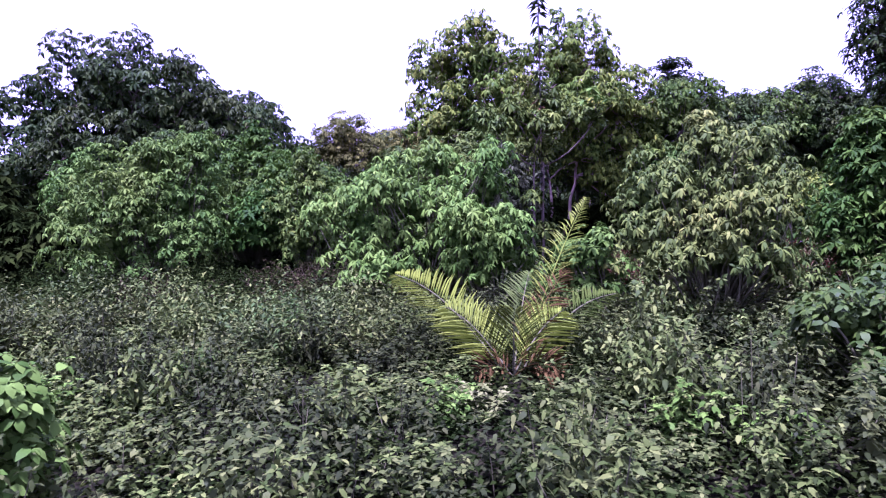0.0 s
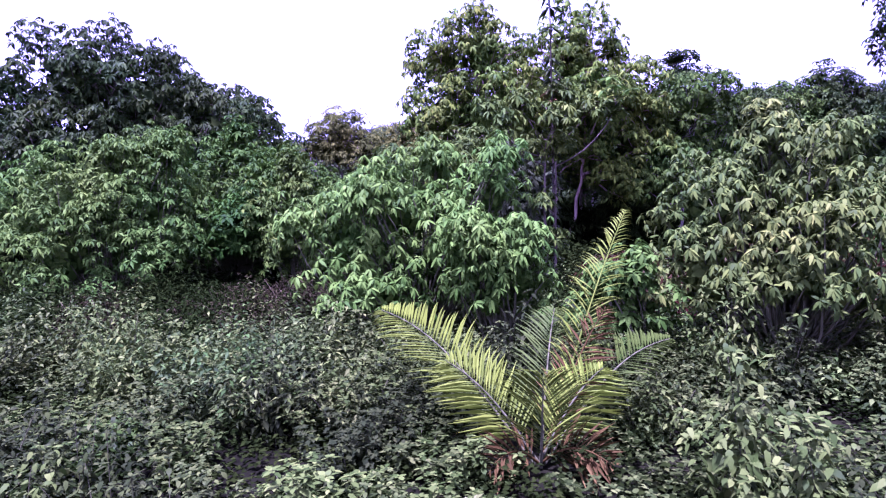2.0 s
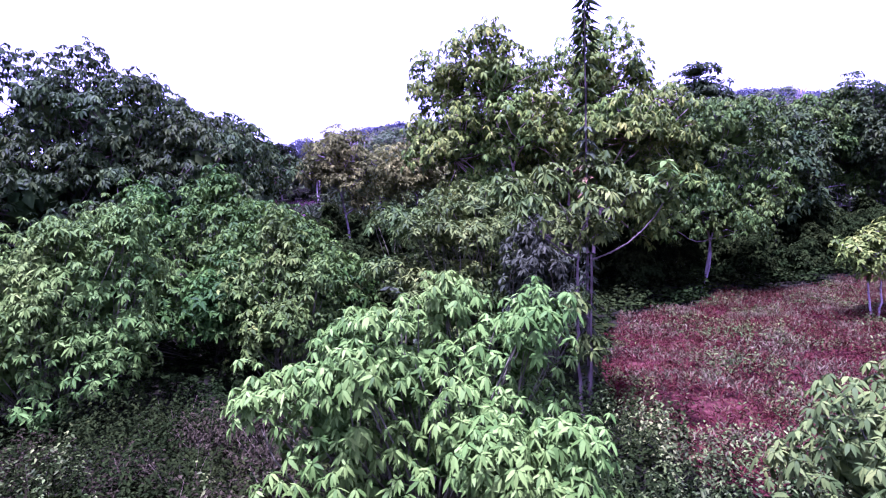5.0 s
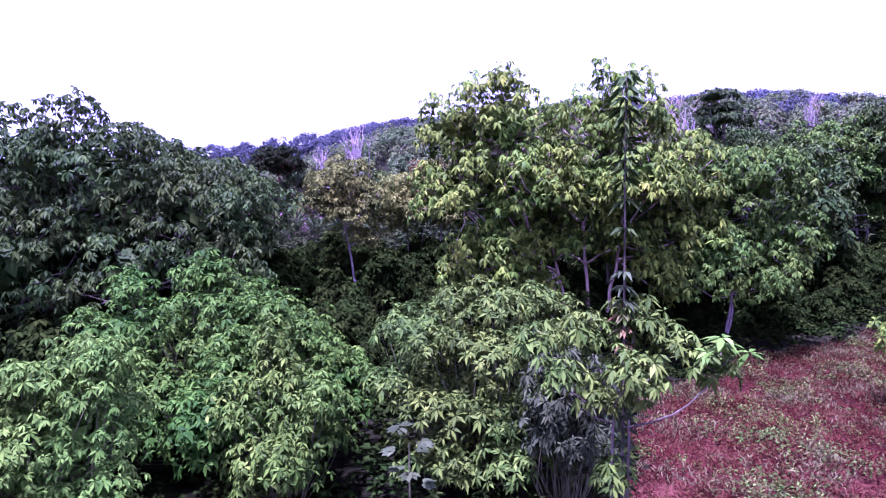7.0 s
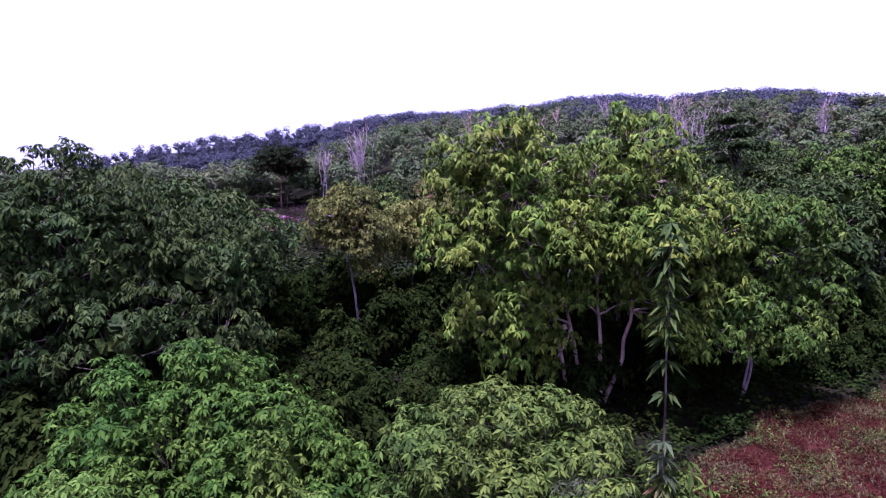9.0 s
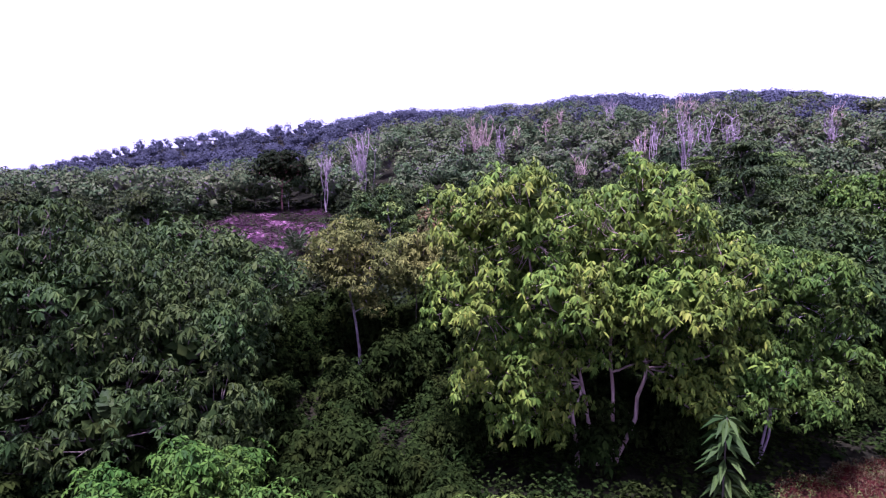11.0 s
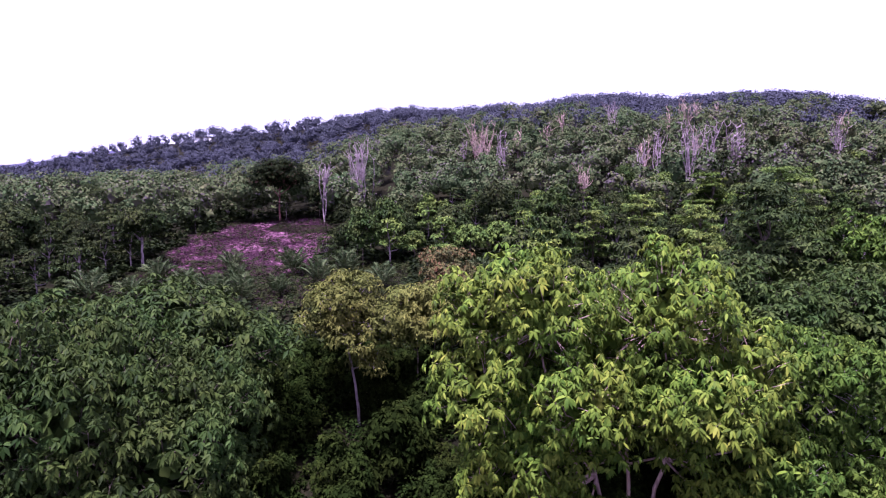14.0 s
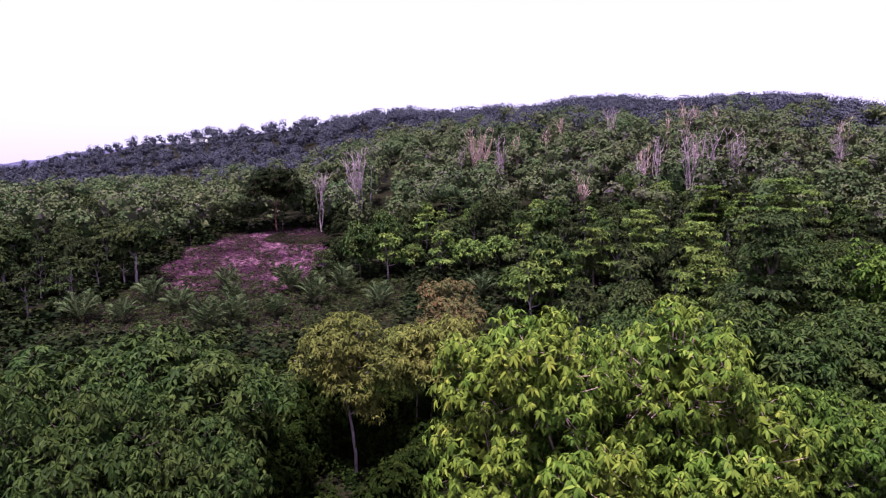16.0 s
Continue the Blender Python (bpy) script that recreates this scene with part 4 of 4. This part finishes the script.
boughs = [(-1.8, -0.6, 11.0, 3.2, 3.2, 3.2), (1.7, -0.8, 9.5, 3.0, 3.0, 2.9), (5.3, -0.6, 7.7, 2.4, 2.4, 2.4), (-5.6, 0, 8.2, 3.2, 3.2, 3.0), (3.6, -2.6, 5.6, 3.0, 2.6, 2.6), (-1.2, -3.0, 6.3, 3.2, 2.8, 2.8), (6.9, -1.2, 4.9, 2.2, 2.2, 2.2), (-6.2, -2.4, 5.4, 3.2, 2.8, 3.0), (0.8, 3.4, 10.0, 3.8, 3.2, 3.4), (5.0, 3.2, 8.4, 3.2, 2.8, 2.8), (0.4, -1.0, 3.0, 4.0, 2.4, 2.2), (0, 0, 7.0, 5.5, 3.5, 4.0)]
tree(tl, [((0, 0, 0), (0.5, 0, 5)), ((0.4, 0.3, 0), (-2, 0, 5.5))], boughs, 0.9, (M_DARK, M_BARK), 0.31, 0.12, 9, 0.22, 0.72, 1.1)
tl = thing("tree", -19.5, 43, "dark green dome-crowned tree behind another", "tree")
tree(tl, [((0, 0, 0), (0.5, 0, 6))], auto_heads((0, 0, 7.2), (9.0, 5.5, 6.0), 11), 1.3, (M_DARK, M_BARK), 0.5, 0.2, 6, 0.22)
t1 = thing("tree", -8.0, 49.0, "olive-brown tree on a thin white trunk", "tree")
tree(t1, [((0, 0, 0), (-0.9, 0, 6.5))], [(-0.8, 0, 9.6, 2.6, 2.4, 1.9), (-2.4, 0, 8.0, 1.9, 1.8, 1.6), (1.2, 0, 8.2, 1.9, 1.8, 1.6), (-0.4, -1.2, 7.0, 1.8, 1.5, 1.3), (0.8, -0.4, 5.2, 1.3, 1.2, 1.0), (-0.4, 0.6, 8.0, 2.4, 2.0, 2.0)], 0.8, (M_OLIVE, M_PALE), 0.36, 0.13, 6, 0.13, 1.0)
t2 = thing("tree", -2.8, 51, "olive-brown tree with several thin stems", "tree")
tree(t2, [((0, 0, 0), (0.4, 0, 6)), ((-0.7, 0, 0), (-1, 0, 6)), ((0.6, 0.4, 0), (1.4, 0, 5.6))], [(-1.2, 0, 8.4, 2.2, 2.2, 2.0), (1.4, 0, 8.8, 2.2, 2.2, 2.0), (0.2, -0.8, 7.0, 2.0, 1.8, 1.6), (2.6, 0, 6.8, 1.6, 1.5, 1.5), (-2.2, 0, 6.4, 1.5, 1.5, 1.4)], 0.8, (M_OLIVE, M_BARK), 0.36, 0.13, 6, 0.09, 1.0)
t3 = thing("tree", -1.2, 58, "yellowing tree with rusty dry leaves", "tree")
tree(t3, [((0, 0, 0), (0.2, 0, 6))], auto_heads((0, 0, 8.2), (3.2, 3.0, 4.2), 7), 0.8, (M_RUSTY, M_BARK), 0.36, 0.13, 6, 0.12, 1.0)
t4 = thing("tree", 38.0, 60, "tall green tree with a slender bare trunk", "tree")
tree(t4, [((0, 0, 0), (0.3, 0, 9))], [(-1.6, 0, 13.0, 3.0, 2.8, 2.6), (2.0, 0, 13.4, 3.0, 2.8, 2.6), (-2.6, -0.6, 9.6, 2.3, 2.2, 2.0), (3.4, 0, 10.0, 2.3, 2.2, 2.0), (0.4, -1.4, 10.4, 2.4, 2.2, 2.0), (4.2, -0.4, 6.8, 1.9, 1.8, 1.7), (-2.2, 0, 6.2, 1.6, 1.6, 1.4), (0.4, 0.6, 11.4, 2.8, 2.4, 2.6)], 0.95, (M_BOUGH, M_PALE), 0.46, 0.19, 7, 0.17, 0.85, 0.7)
t5 = thing("tree", 27.3, 30.5, "tall dark tree overhanging the clearing", "tree")
tree(t5, [((0, 0, 0), (0.3, 0, 7))], auto_heads((0.5, 0, 12), (3.6, 4.0, 6), 10), 0.95, (M_DARK, M_BARK), 0.38, 0.15, 6, 0.2)
t6 = thing("tree", 18.2, 27.5, "small green tree on thin pale stems by clearing", "tree")
tree(t6, [((0, 0, 0), (-0.2, 0, 2.0)), ((0.2, 0, 0), (0.4, 0, 2.2))], [(-0.4, 0, 3.2, 1.0, 1.0, 0.8), (0.8, 0, 3.6, 1.0, 1.0, 0.9), (0.2, -0.3, 2.6, 0.9, 0.8, 0.6)], 0.45, (M_YELLOW, M_PALE), 0.3, 0.12, 7, 0.05, 1.0)

for x, y, h, R, mat in ((20, 48, 14, 5.2, M_DARK), (26.5, 50, 13.5, 5.2, M_DARK), (46.5, 52, 15.5, 5.5, M_DARK), (31, 63, 16.5, 6, M_DARK), (13, 51, 13, 5, M_DARK), (44, 60, 17.5, 6, M_DARK)):
    o = thing("tree", x, y, "dark leafy tree closing the back of the clearing", "tree")
    tree(o, [((0, 0, 0), (0.2, 0, h * 0.5))], auto_heads((0, 0, h * 0.58), (R, R * 0.9, h * 0.42), 9), 1.05, (mat, M_BARK), 0.46, 0.19, 6, 0.18)

# ---- woods on the hillside ----


def hill_clearing(x, y):
    u = (y - 98) / 45.5
    left = np.interp(u, (0, 0.12, 0.53, 0.85, 1), (-49, -54, -56, -52.4, -44.5))
    right = np.interp(u, (0, 0.23, 0.66, 1), (-30, -26.5, -27.5, -33))
    return (u > 0) & (u < 1) & (x > left + np.sin(y * 0.5)) & (x < right + np.sin(y * 0.7))


# low bushes under the trees, canopy shade put into their leaf colour
shrub_kinds = []
for i, (mats, lab) in enumerate((((M_SHADE, M_STEM), "shaded green bush under the trees"), ((M_SHADE, M_STEM), "shaded green rounded bush under the trees"), ((M_SHADE, M_STEM), "dull shaded green leafy bush under the trees"), ((M_SHADE, M_STEM), "shaded green spreading bush under the trees"))):
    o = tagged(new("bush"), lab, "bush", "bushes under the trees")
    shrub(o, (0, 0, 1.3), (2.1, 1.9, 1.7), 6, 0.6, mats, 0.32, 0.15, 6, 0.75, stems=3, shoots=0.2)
    shrub_kinds.append(o)
spots = []
for _ in range(6000):
    y = rng.uniform(20, 60)
    x = rng.uniform(-1, 1) * (y * 0.85 + 2)
    if in_clearing(np.array([x + 1.2]), np.array([y]))[0] or in_clearing(np.array([x]), np.array([y - 1.5]))[0] or (y < 27 and -13 < x < 5) or (y < 31 and x > 0) or (y < 36.5 and 2.5 < x < 12):
        continue
    if all((x - p) ** 2 + (y - q) ** 2 > 2.7 ** 2 for p, q in spots):
        spots.append((x, y))
for i, (x, y) in enumerate(spots[:150]):
    m = pose(x, y, float(land(x, y)) - 0.1, 0, 0, rng.uniform(0, 360))
    o = shrub_kinds[i] if i < 4 else copy_thing(shrub_kinds[i % 4], m)
    o.matrix_basis = m @ Matrix.Scale(rng.uniform(0.75, 1.35), 4)

hill_red = patch_object("hill_clearing", hill_clearing, -60, -20, 95, 147, 0.8, 0.15, M_HILLSOIL)
tagged(hill_red, "cleared patch of reddish soil on the slope", "soil", kind="structure")
weed_field("slope_weeds", "sparse dry purplish weeds on the cleared slope", -60, -20, 76, 147, 7, 0.8, 0.3, M_HILLWEED, lambda x, y: hill_clearing(x, y) | ((y < 106) & (x > -52) & (x < -14) & (rng.random(len(x)) < 0.35)), pairs=2, slim=0.4)
weed_field("slope_tufts", "dull green weeds scattered over the cleared slope", -60, -8, 74, 147, 3, 1.1, 0.4, M_WEED3, lambda x, y: hill_clearing(x, y) & (rng.random(len(x)) < 0.45 * (1 + np.sin(x * 0.5) * np.sin(y * 0.4))) | ((y < 106) & (x > -53)), pairs=3)
weed_field("slope_scrub", "dark scrub covering the slope between the trees", -120, 120, 56, 150, 0.6, 2.6, 1.0, M_FOREST, lambda x, y: ~hill_clearing(x, y) & (np.abs(x) < y * 0.85 + 6) & ~((y > 74) & (y < 106) & (x > -53) & (x < -8)), pairs=5)

# feathery palms at the foot of the cleared slope
M_PALMS = leaf_material("oil_palm_leaf", [(0.0, (0.03, 0.055, 0.022)), (0.45, (0.08, 0.13, 0.05)), (0.85, (0.19, 0.26, 0.1)), (1.0, (0.32, 0.38, 0.17))], 0.45, 0.2)
palm_kind = tagged(new("oil_palm"), "grey-green young oil palm on the slope", "palm", "palms on the slope")
for i in range(13):
    a = i * 2.4
    lean = 0.35 + 0.6 * (i / 13)
    palm_frond(palm_kind, (0, 0, 0.2), (math.cos(a) * 2.9 * lean, math.sin(a) * 2.9 * lean, 4.3 - 2.6 * lean), 0.2, 0.9, 26, M_PALMS, M_STEM, False, 0.09, 0.04, face=(0, -0.3, 1))
for i, (x, y) in enumerate(((-40.1, 87.2), (-38.1, 99), (-29.2, 79.9), (-27.9, 99.5), (-44.8, 81.8), (-11.5, 88.7), (-21.7, 91.4), (-31.1, 76.5), (-25.3, 84), (-46.4, 91.5), (-50.5, 81.9), (-18.5, 96.5), (-34, 91), (3.3, 92.7))):
    m = pose(x, y, float(land(x, y)), 0, 0, i * 77)
    o = palm_kind if i == 0 else copy_thing(palm_kind, m)
    o.matrix_basis = m @ Matrix.Scale(1.0 + 0.13 * (i % 4), 4)


def tiers(height, R, n=7):
    """Flat boughs one above another, smaller to the top."""
    out = []
    for i in range(n):
        f = (i + 0.5) / n
        a = i * 2.4 + rng.uniform(0, 1)
        far = R * (0.62 - 0.5 * f) * rng.uniform(0.7, 1.1)
        wide = R * (0.62 - 0.2 * f) * rng.uniform(0.8, 1.15)
        out.append((math.cos(a) * far, math.sin(a) * far, height * (0.36 + 0.62 * f), wide, wide, max(height * 0.035, 0.4)))
    return out


def forest_tree(name, height, R, mat, flat, label):
    ob = tagged(new(name), label, "tree", "trees on the hillside")
    layered = flat < 0.5
    heads = tiers(height, R) if layered else auto_heads((0, 0, height * 0.62), (R, R, height * 0.4), 7, -0.5)
    tree(ob, [((0, 0, -0.5), (rng.normal(0, 0.3), rng.normal(0, 0.3), height * 0.5))], heads, R * 0.24, (mat, M_PALE if layered else M_BARK), 0.72, 0.36, 5, 0.2, 0.75, 0.3 if layered else 0.6, flat=0.3 if layered else 0.7, low=-0.1 if layered else -0.6)
    return ob


kinds = [
    forest_tree("tree", 10.5, 3.8, M_FOREST, 0.4, "dark green layered forest tree on the slope"),
    forest_tree("tree", 12.0, 4.2, M_FOREST, 0.7, "dark green dense-crowned forest tree on the slope"),
    forest_tree("tree", 9.5, 4.2, M_TIER, 0.35, "green layered tree with flat leaf tiers"),
    forest_tree("tree", 11.0, 4.6, M_FOREST, 0.3, "dark green layered tree with flat leaf tiers"),
    forest_tree("tree", 8.5, 3.2, M_TIER, 0.8, "mid-green rounded tree on the slope"),
    forest_tree("tree", 13.0, 3.8, M_DARK, 0.55, "dull green tall tree on the slope"),
]
spots = []
tries = 0
while len(spots) < 290 and tries < 30000:
    tries += 1
    y = 42 + 102 * rng.random() ** 0.8
    x = rng.uniform(-1.0, 1.0) * (y * 0.95 + 2)
    if hill_clearing(x, y) or hill_clearing(x - 4, y) or hill_clearing(x + 3, y) or hill_clearing(x, y + 6) or hill_clearing(x - 3, y + 9) or (y < 70 and -30 < x < 26) or (-53 < x < 8 and 62 < y < 104) or (30 < x < 45 and y < 68) or (-57 < x < -16 and y < 76):
        continue
    gap = (2.6 if x < -18 else 3.0) + y * 0.016
    if all((x - a) ** 2 + (y - b) ** 2 > gap ** 2 for a, b in spots):
        spots.append((x, y))
for i, (x, y) in enumerate(spots):
    s = rng.uniform(0.75, 1.2) * (0.62 if x < -18 else 0.8)
    m = pose(x, y, float(land(x, y)) - 0.2, 0, 0, rng.uniform(0, 360))
    k = kinds[(0, 1, 3)[i % 3] if x < -18 and i >= 6 else i % 6]
    if i < 6:
        k.matrix_basis = m @ Matrix.Scale(s, 4)
    else:
        o = copy_thing(k, m)
        o.scale = (s, s, s * rng.uniform(0.9, 1.15))


def woods(name, label, mat, n, r0, r1, k, leaf, R0, R1, tall):
    """Crowns of the woods up to the ridge, too far to count."""
    lv = Leaves()
    az = np.radians(rng.uniform(-48, 48, n))
    far = np.interp(np.degrees(az), RIDGE_AZ, RIDGE_FAR)
    r = r0 + (np.minimum(far + 8, r1) - r0) * rng.random(n) ** 0.8
    x, y = -1.3 + r * np.sin(az), 13 + r * np.cos(az)
    ok = ~hill_clearing(x, y) & (y > 112) & (far + 8 > r0)
    x, y, r = x[ok], y[ok], r[ok]
    m = len(x)
    z = land(x, y)
    R = rng.uniform(R0, R1, m)
    h = R * 2 + rng.uniform(0.5, tall, m)
    d = unit(rng.normal(0, 1, (m, k, 3)) + [0, -0.35, 0.45])
    ph = rng.uniform(0, 6, (m, 1))
    lump = 0.82 + 0.22 * np.sin(d[..., 0] * 5 + ph) * np.sin(d[..., 2] * 5 + ph * 2) + 0.1 * np.sin(d[..., 1] * 8 + ph)
    C = np.stack([x, y, z + h - R * 0.9], -1)[:, None] + d * (R[:, None] * lump)[..., None] * [1, 1, 0.9]
    D = unit(np.cross(d, rng.normal(0, 1, d.shape))) - [0, 0, 0.25]
    L = (rng.uniform(0.7, 1.3, (m, k)) * leaf).ravel()
    up = (d + rng.normal(0, 0.3, d.shape)).reshape(-1, 3)
    C = C - D * (L.reshape(m, k, 1) * 0.5)
    lv.blades(C.reshape(-1, 3), D.reshape(-1, 3), L, L * 0.75, 0.1, up=up)
    q = 12
    e = unit(rng.normal(0, 1, (m, q, 3)))
    Ci = np.stack([x, y, z + h - R * 1.1], -1)[:, None] + e * (R[:, None] * 0.4)[..., None]
    lv.blades(Ci.reshape(-1, 3), np.cross(e, [0.3, 0.4, 1.0]).reshape(-1, 3), 2.6, 2.0, 0.1, up=e.reshape(-1, 3))
    ob = lv.part(name, mat)
    return tagged(ob, label, "woods", kind="stuff")


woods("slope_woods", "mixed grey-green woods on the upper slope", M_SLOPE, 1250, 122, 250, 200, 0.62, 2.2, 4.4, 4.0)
# violet of the ridge woods: haze painted into their leaves
woods("far_woods", "hazy violet far woods along the ridge", M_FARHAZE, 2700, 215, 760, 100, 0.75, 2.4, 4.6, 1.5)


def dead_tree(x, y, h, spread, label, n=9, mat=M_PALE):
    ob = thing("bare_tree", x, y, label, "tree", "bare trees on the hillside")
    for i in range(n):
        w = Wood(4)
        a = rng.uniform(0, 6.28)
        top = np.array([math.cos(a) * spread * rng.uniform(0.2, 1), math.sin(a) * spread * rng.uniform(0.2, 1), h * rng.uniform(0.7, 1.0)])
        pts = w.bent((0, 0, h * 0.5 * rng.random()), top, 0.13, 0.05, 0.05)
        for _ in range(7):
            p = pts[rng.integers(2, 6)]
            w.bent(p, p + np.array([rng.normal(0, 0.9), rng.normal(0, 0.9), rng.uniform(0.6, 2.4)]), 0.06, 0.028, 0.1, 4)
        w.part("branch", mat, ob)
    w = Wood(5)
    w.bent((0, 0, 0), (0, 0, h * 0.6), 0.2, 0.12, 0.02)
    w.part("trunk", mat, ob)


M_REDBARK = bark_material("red_bark", (0.12, 0.045, 0.045), (0.3, 0.13, 0.13))
dead_tree(-23.4, 141.6, 20, 3.2, "bare pale branched tree standing above dark woods", 15)
dead_tree(-32.5, 141, 14, 1.8, "bare pale thin tree beside dark woods")
dead_tree(7.3, 174, 17, 5.5, "bare pinkish tree with fanning branches", 20, M_PINK)
dead_tree(55.7, 141.9, 19, 3.2, "bare pale forked tree among green crowns", 8)
dead_tree(52.8, 153.7, 15, 3, "bare pale forked tree among green crowns", 7)
dead_tree(64.4, 149, 17, 3.2, "bare pale forked tree among green crowns", 7)
dead_tree(69.4, 147.6, 15, 2.6, "bare pale forked tree among green crowns", 10)
dead_tree(29.4, 137.1, 11, 1.8, "bare pale forked tree among green crowns", 9, M_PINK)
dead_tree(91.8, 142, 15, 2.6, "bare pale forked tree among green crowns", 7)
dead_tree(53.7, 198, 15, 2.4, "bare pale forked tree among green crowns")
for x, y, h in ((1, 168, 13), (12.5, 170, 13), (14.5, 176, 14), (47, 150, 13), (50, 155, 13), (59, 147, 15), (62, 152, 15), (73, 152, 13), (95, 150, 14), (104, 158, 14), (-27, 150, 14), (38, 205, 13), (80, 205, 14), (88, 210, 14), (20, 185, 13), (30, 190, 13), (76, 190, 14), (84, 188, 13), (68, 185, 13)):
    dead_tree(x, y, h, 2.0, "bare slender lilac-grey tree on the slope", 5, M_PALE if x % 2 else M_PINK)
for x, y, h, R, lab in ((-43.9, 142.5, 17, 6.4, "dark layered tree with a reddish buttressed trunk"), (-53.5, 99.8, 12, 3.4, "dark tree on a thin white trunk"), (-70.5, 93.7, 12, 3.4, "dark tree on a thin white trunk")):
    o = thing("tree", x, y, lab, "tree")
    tree(o, [((0, 0, 0), (0.2, 0, h * 0.55))], auto_heads((0, 0, h * 0.66), (R * 1.15, R, h * 0.3), 10), 0.95, (M_FOREST, M_REDBARK if h > 13 else M_PALE), 0.5, 0.24, 6, 0.26, 1.0, 0.4, flat=0.5)
for x, y, h, R, mat in ((41.6, 81.6, 15.5, 7.5, M_FOREST), (64.0, 118.0, 17, 8.5, M_TIER), (45.7, 108.9, 15.5, 6.0, M_YGREY), (25.6, 58, 18.8, 5.0, M_FOREST), (20, 92, 11, 4.5, M_TIER), (30, 100, 12, 5, M_TIER), (30, 78, 11, 5, M_TIER), (12, 84, 10, 4.5, M_TIER), (36, 92, 12, 5, M_TIER)):
    o = thing("tree", x, y, "layered tree with flat tiers of leaves", "tree")
    tree(o, [((0, 0, 0), (0.2, 0, h * 0.7))], tiers(h, R, 10), R * 0.15 + 0.2, (mat, M_BARK), 0.5, 0.2, 6, 0.2, 1.0, 0.3, flat=0.3, low=-0.1)


def hut(x, y, w, d, h, label, wall_mat, roof_mat):
    """A small hut: four walls with a doorway, a pitched roof with eaves, corner posts."""
    ob = thing("hut", x, y, label, "hut", sink=0.0)

    def slab(name, x0, x1, y0, y1, z0, z1, mat, tip=None):
        V = [(a, b, c) for c in (z0, z1) for b in (y0, y1) for a in (x0, x1)]
        if tip is not None:
            V = [(a, b, c + (tip if b > 0 else 0)) for a, b, c in V]
        return mesh_object(name, V, [(0, 2, 3, 1), (4, 5, 7, 6), (0, 1, 5, 4), (2, 6, 7, 3), (0, 4, 6, 2), (1, 3, 7, 5)], None, mat, ob)

    t = 0.15
    slab("wall", -w / 2, -w * 0.1, -d / 2, -d / 2 + t, -0.4, h, wall_mat)
    slab("wall", w * 0.12, w / 2, -d / 2, -d / 2 + t, -0.4, h, wall_mat)
    slab("wall", -w / 2, w / 2, d / 2 - t, d / 2, -0.4, h, wall_mat)
    slab("wall", -w / 2, -w / 2 + t, -d / 2 + t, d / 2 - t, -0.4, h, wall_mat)
    slab("wall", w / 2 - t, w / 2, -d / 2 + t, d / 2 - t, -0.4, h, wall_mat)
    e = min(0.5, w * 0.12)
    slab("roof", -w / 2 - e, w / 2 + e, -d / 2 - e, d / 2 + e, h, h + e / 2, roof_mat, e * 1.2)
    for sx in (-1, 1):
        p = Wood(5)
        p.limb([(sx * (w / 2 + e * 0.6), -d / 2 - e * 0.6, -0.5), (sx * (w / 2 + e * 0.6), -d / 2 - e * 0.6, h)], e * 0.18, e * 0.16)
        p.part("post", M_BARK, ob)


M_WALL = bark_material("white_wall", (0.6, 0.59, 0.57), (0.82, 0.81, 0.79), 1.0)
M_ROOF = bark_material("dark_roof", (0.05, 0.045, 0.045), (0.1, 0.09, 0.09), 1.5)
hut(-190, 415, 11, 5, 6.5, "pale hut with a dark roof on the ridge", M_WALL, M_ROOF)
hut(93, 147, 1.0, 1.0, 2.6, "tiny white hut among bare trees on the slope", M_WALL, M_WALL)

# hills behind the ridge, pale violet haze put into their colour
az = np.radians(np.linspace(-75, -8, 120))
el = np.interp(np.degrees(az), (-75, -40, -36, -31, -26, -20, -8), (0.02, 0.047, 0.064, 0.081, 0.09, 0.085, 0.06)) + 0.0015 * np.sin(az * 60) + 0.001 * np.sin(az * 137)
rows = []
for f in (0.0, 0.35, 0.7, 1.0):
    r = 1500 + 500 * f
    rows.append(np.stack([-1.3 + r * np.sin(az), 13 + r * np.cos(az), -40 + (22 + 2000 * el + 40) * f ** 0.9], -1))
n = len(az)
i = (np.arange(3)[:, None] * n + np.arange(n - 1)[None]).ravel()
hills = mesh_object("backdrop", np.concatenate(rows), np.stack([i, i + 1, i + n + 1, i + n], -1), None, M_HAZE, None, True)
tagged(hills, "hills far behind the ridge, violet haze painted in", "hills", kind="structure")
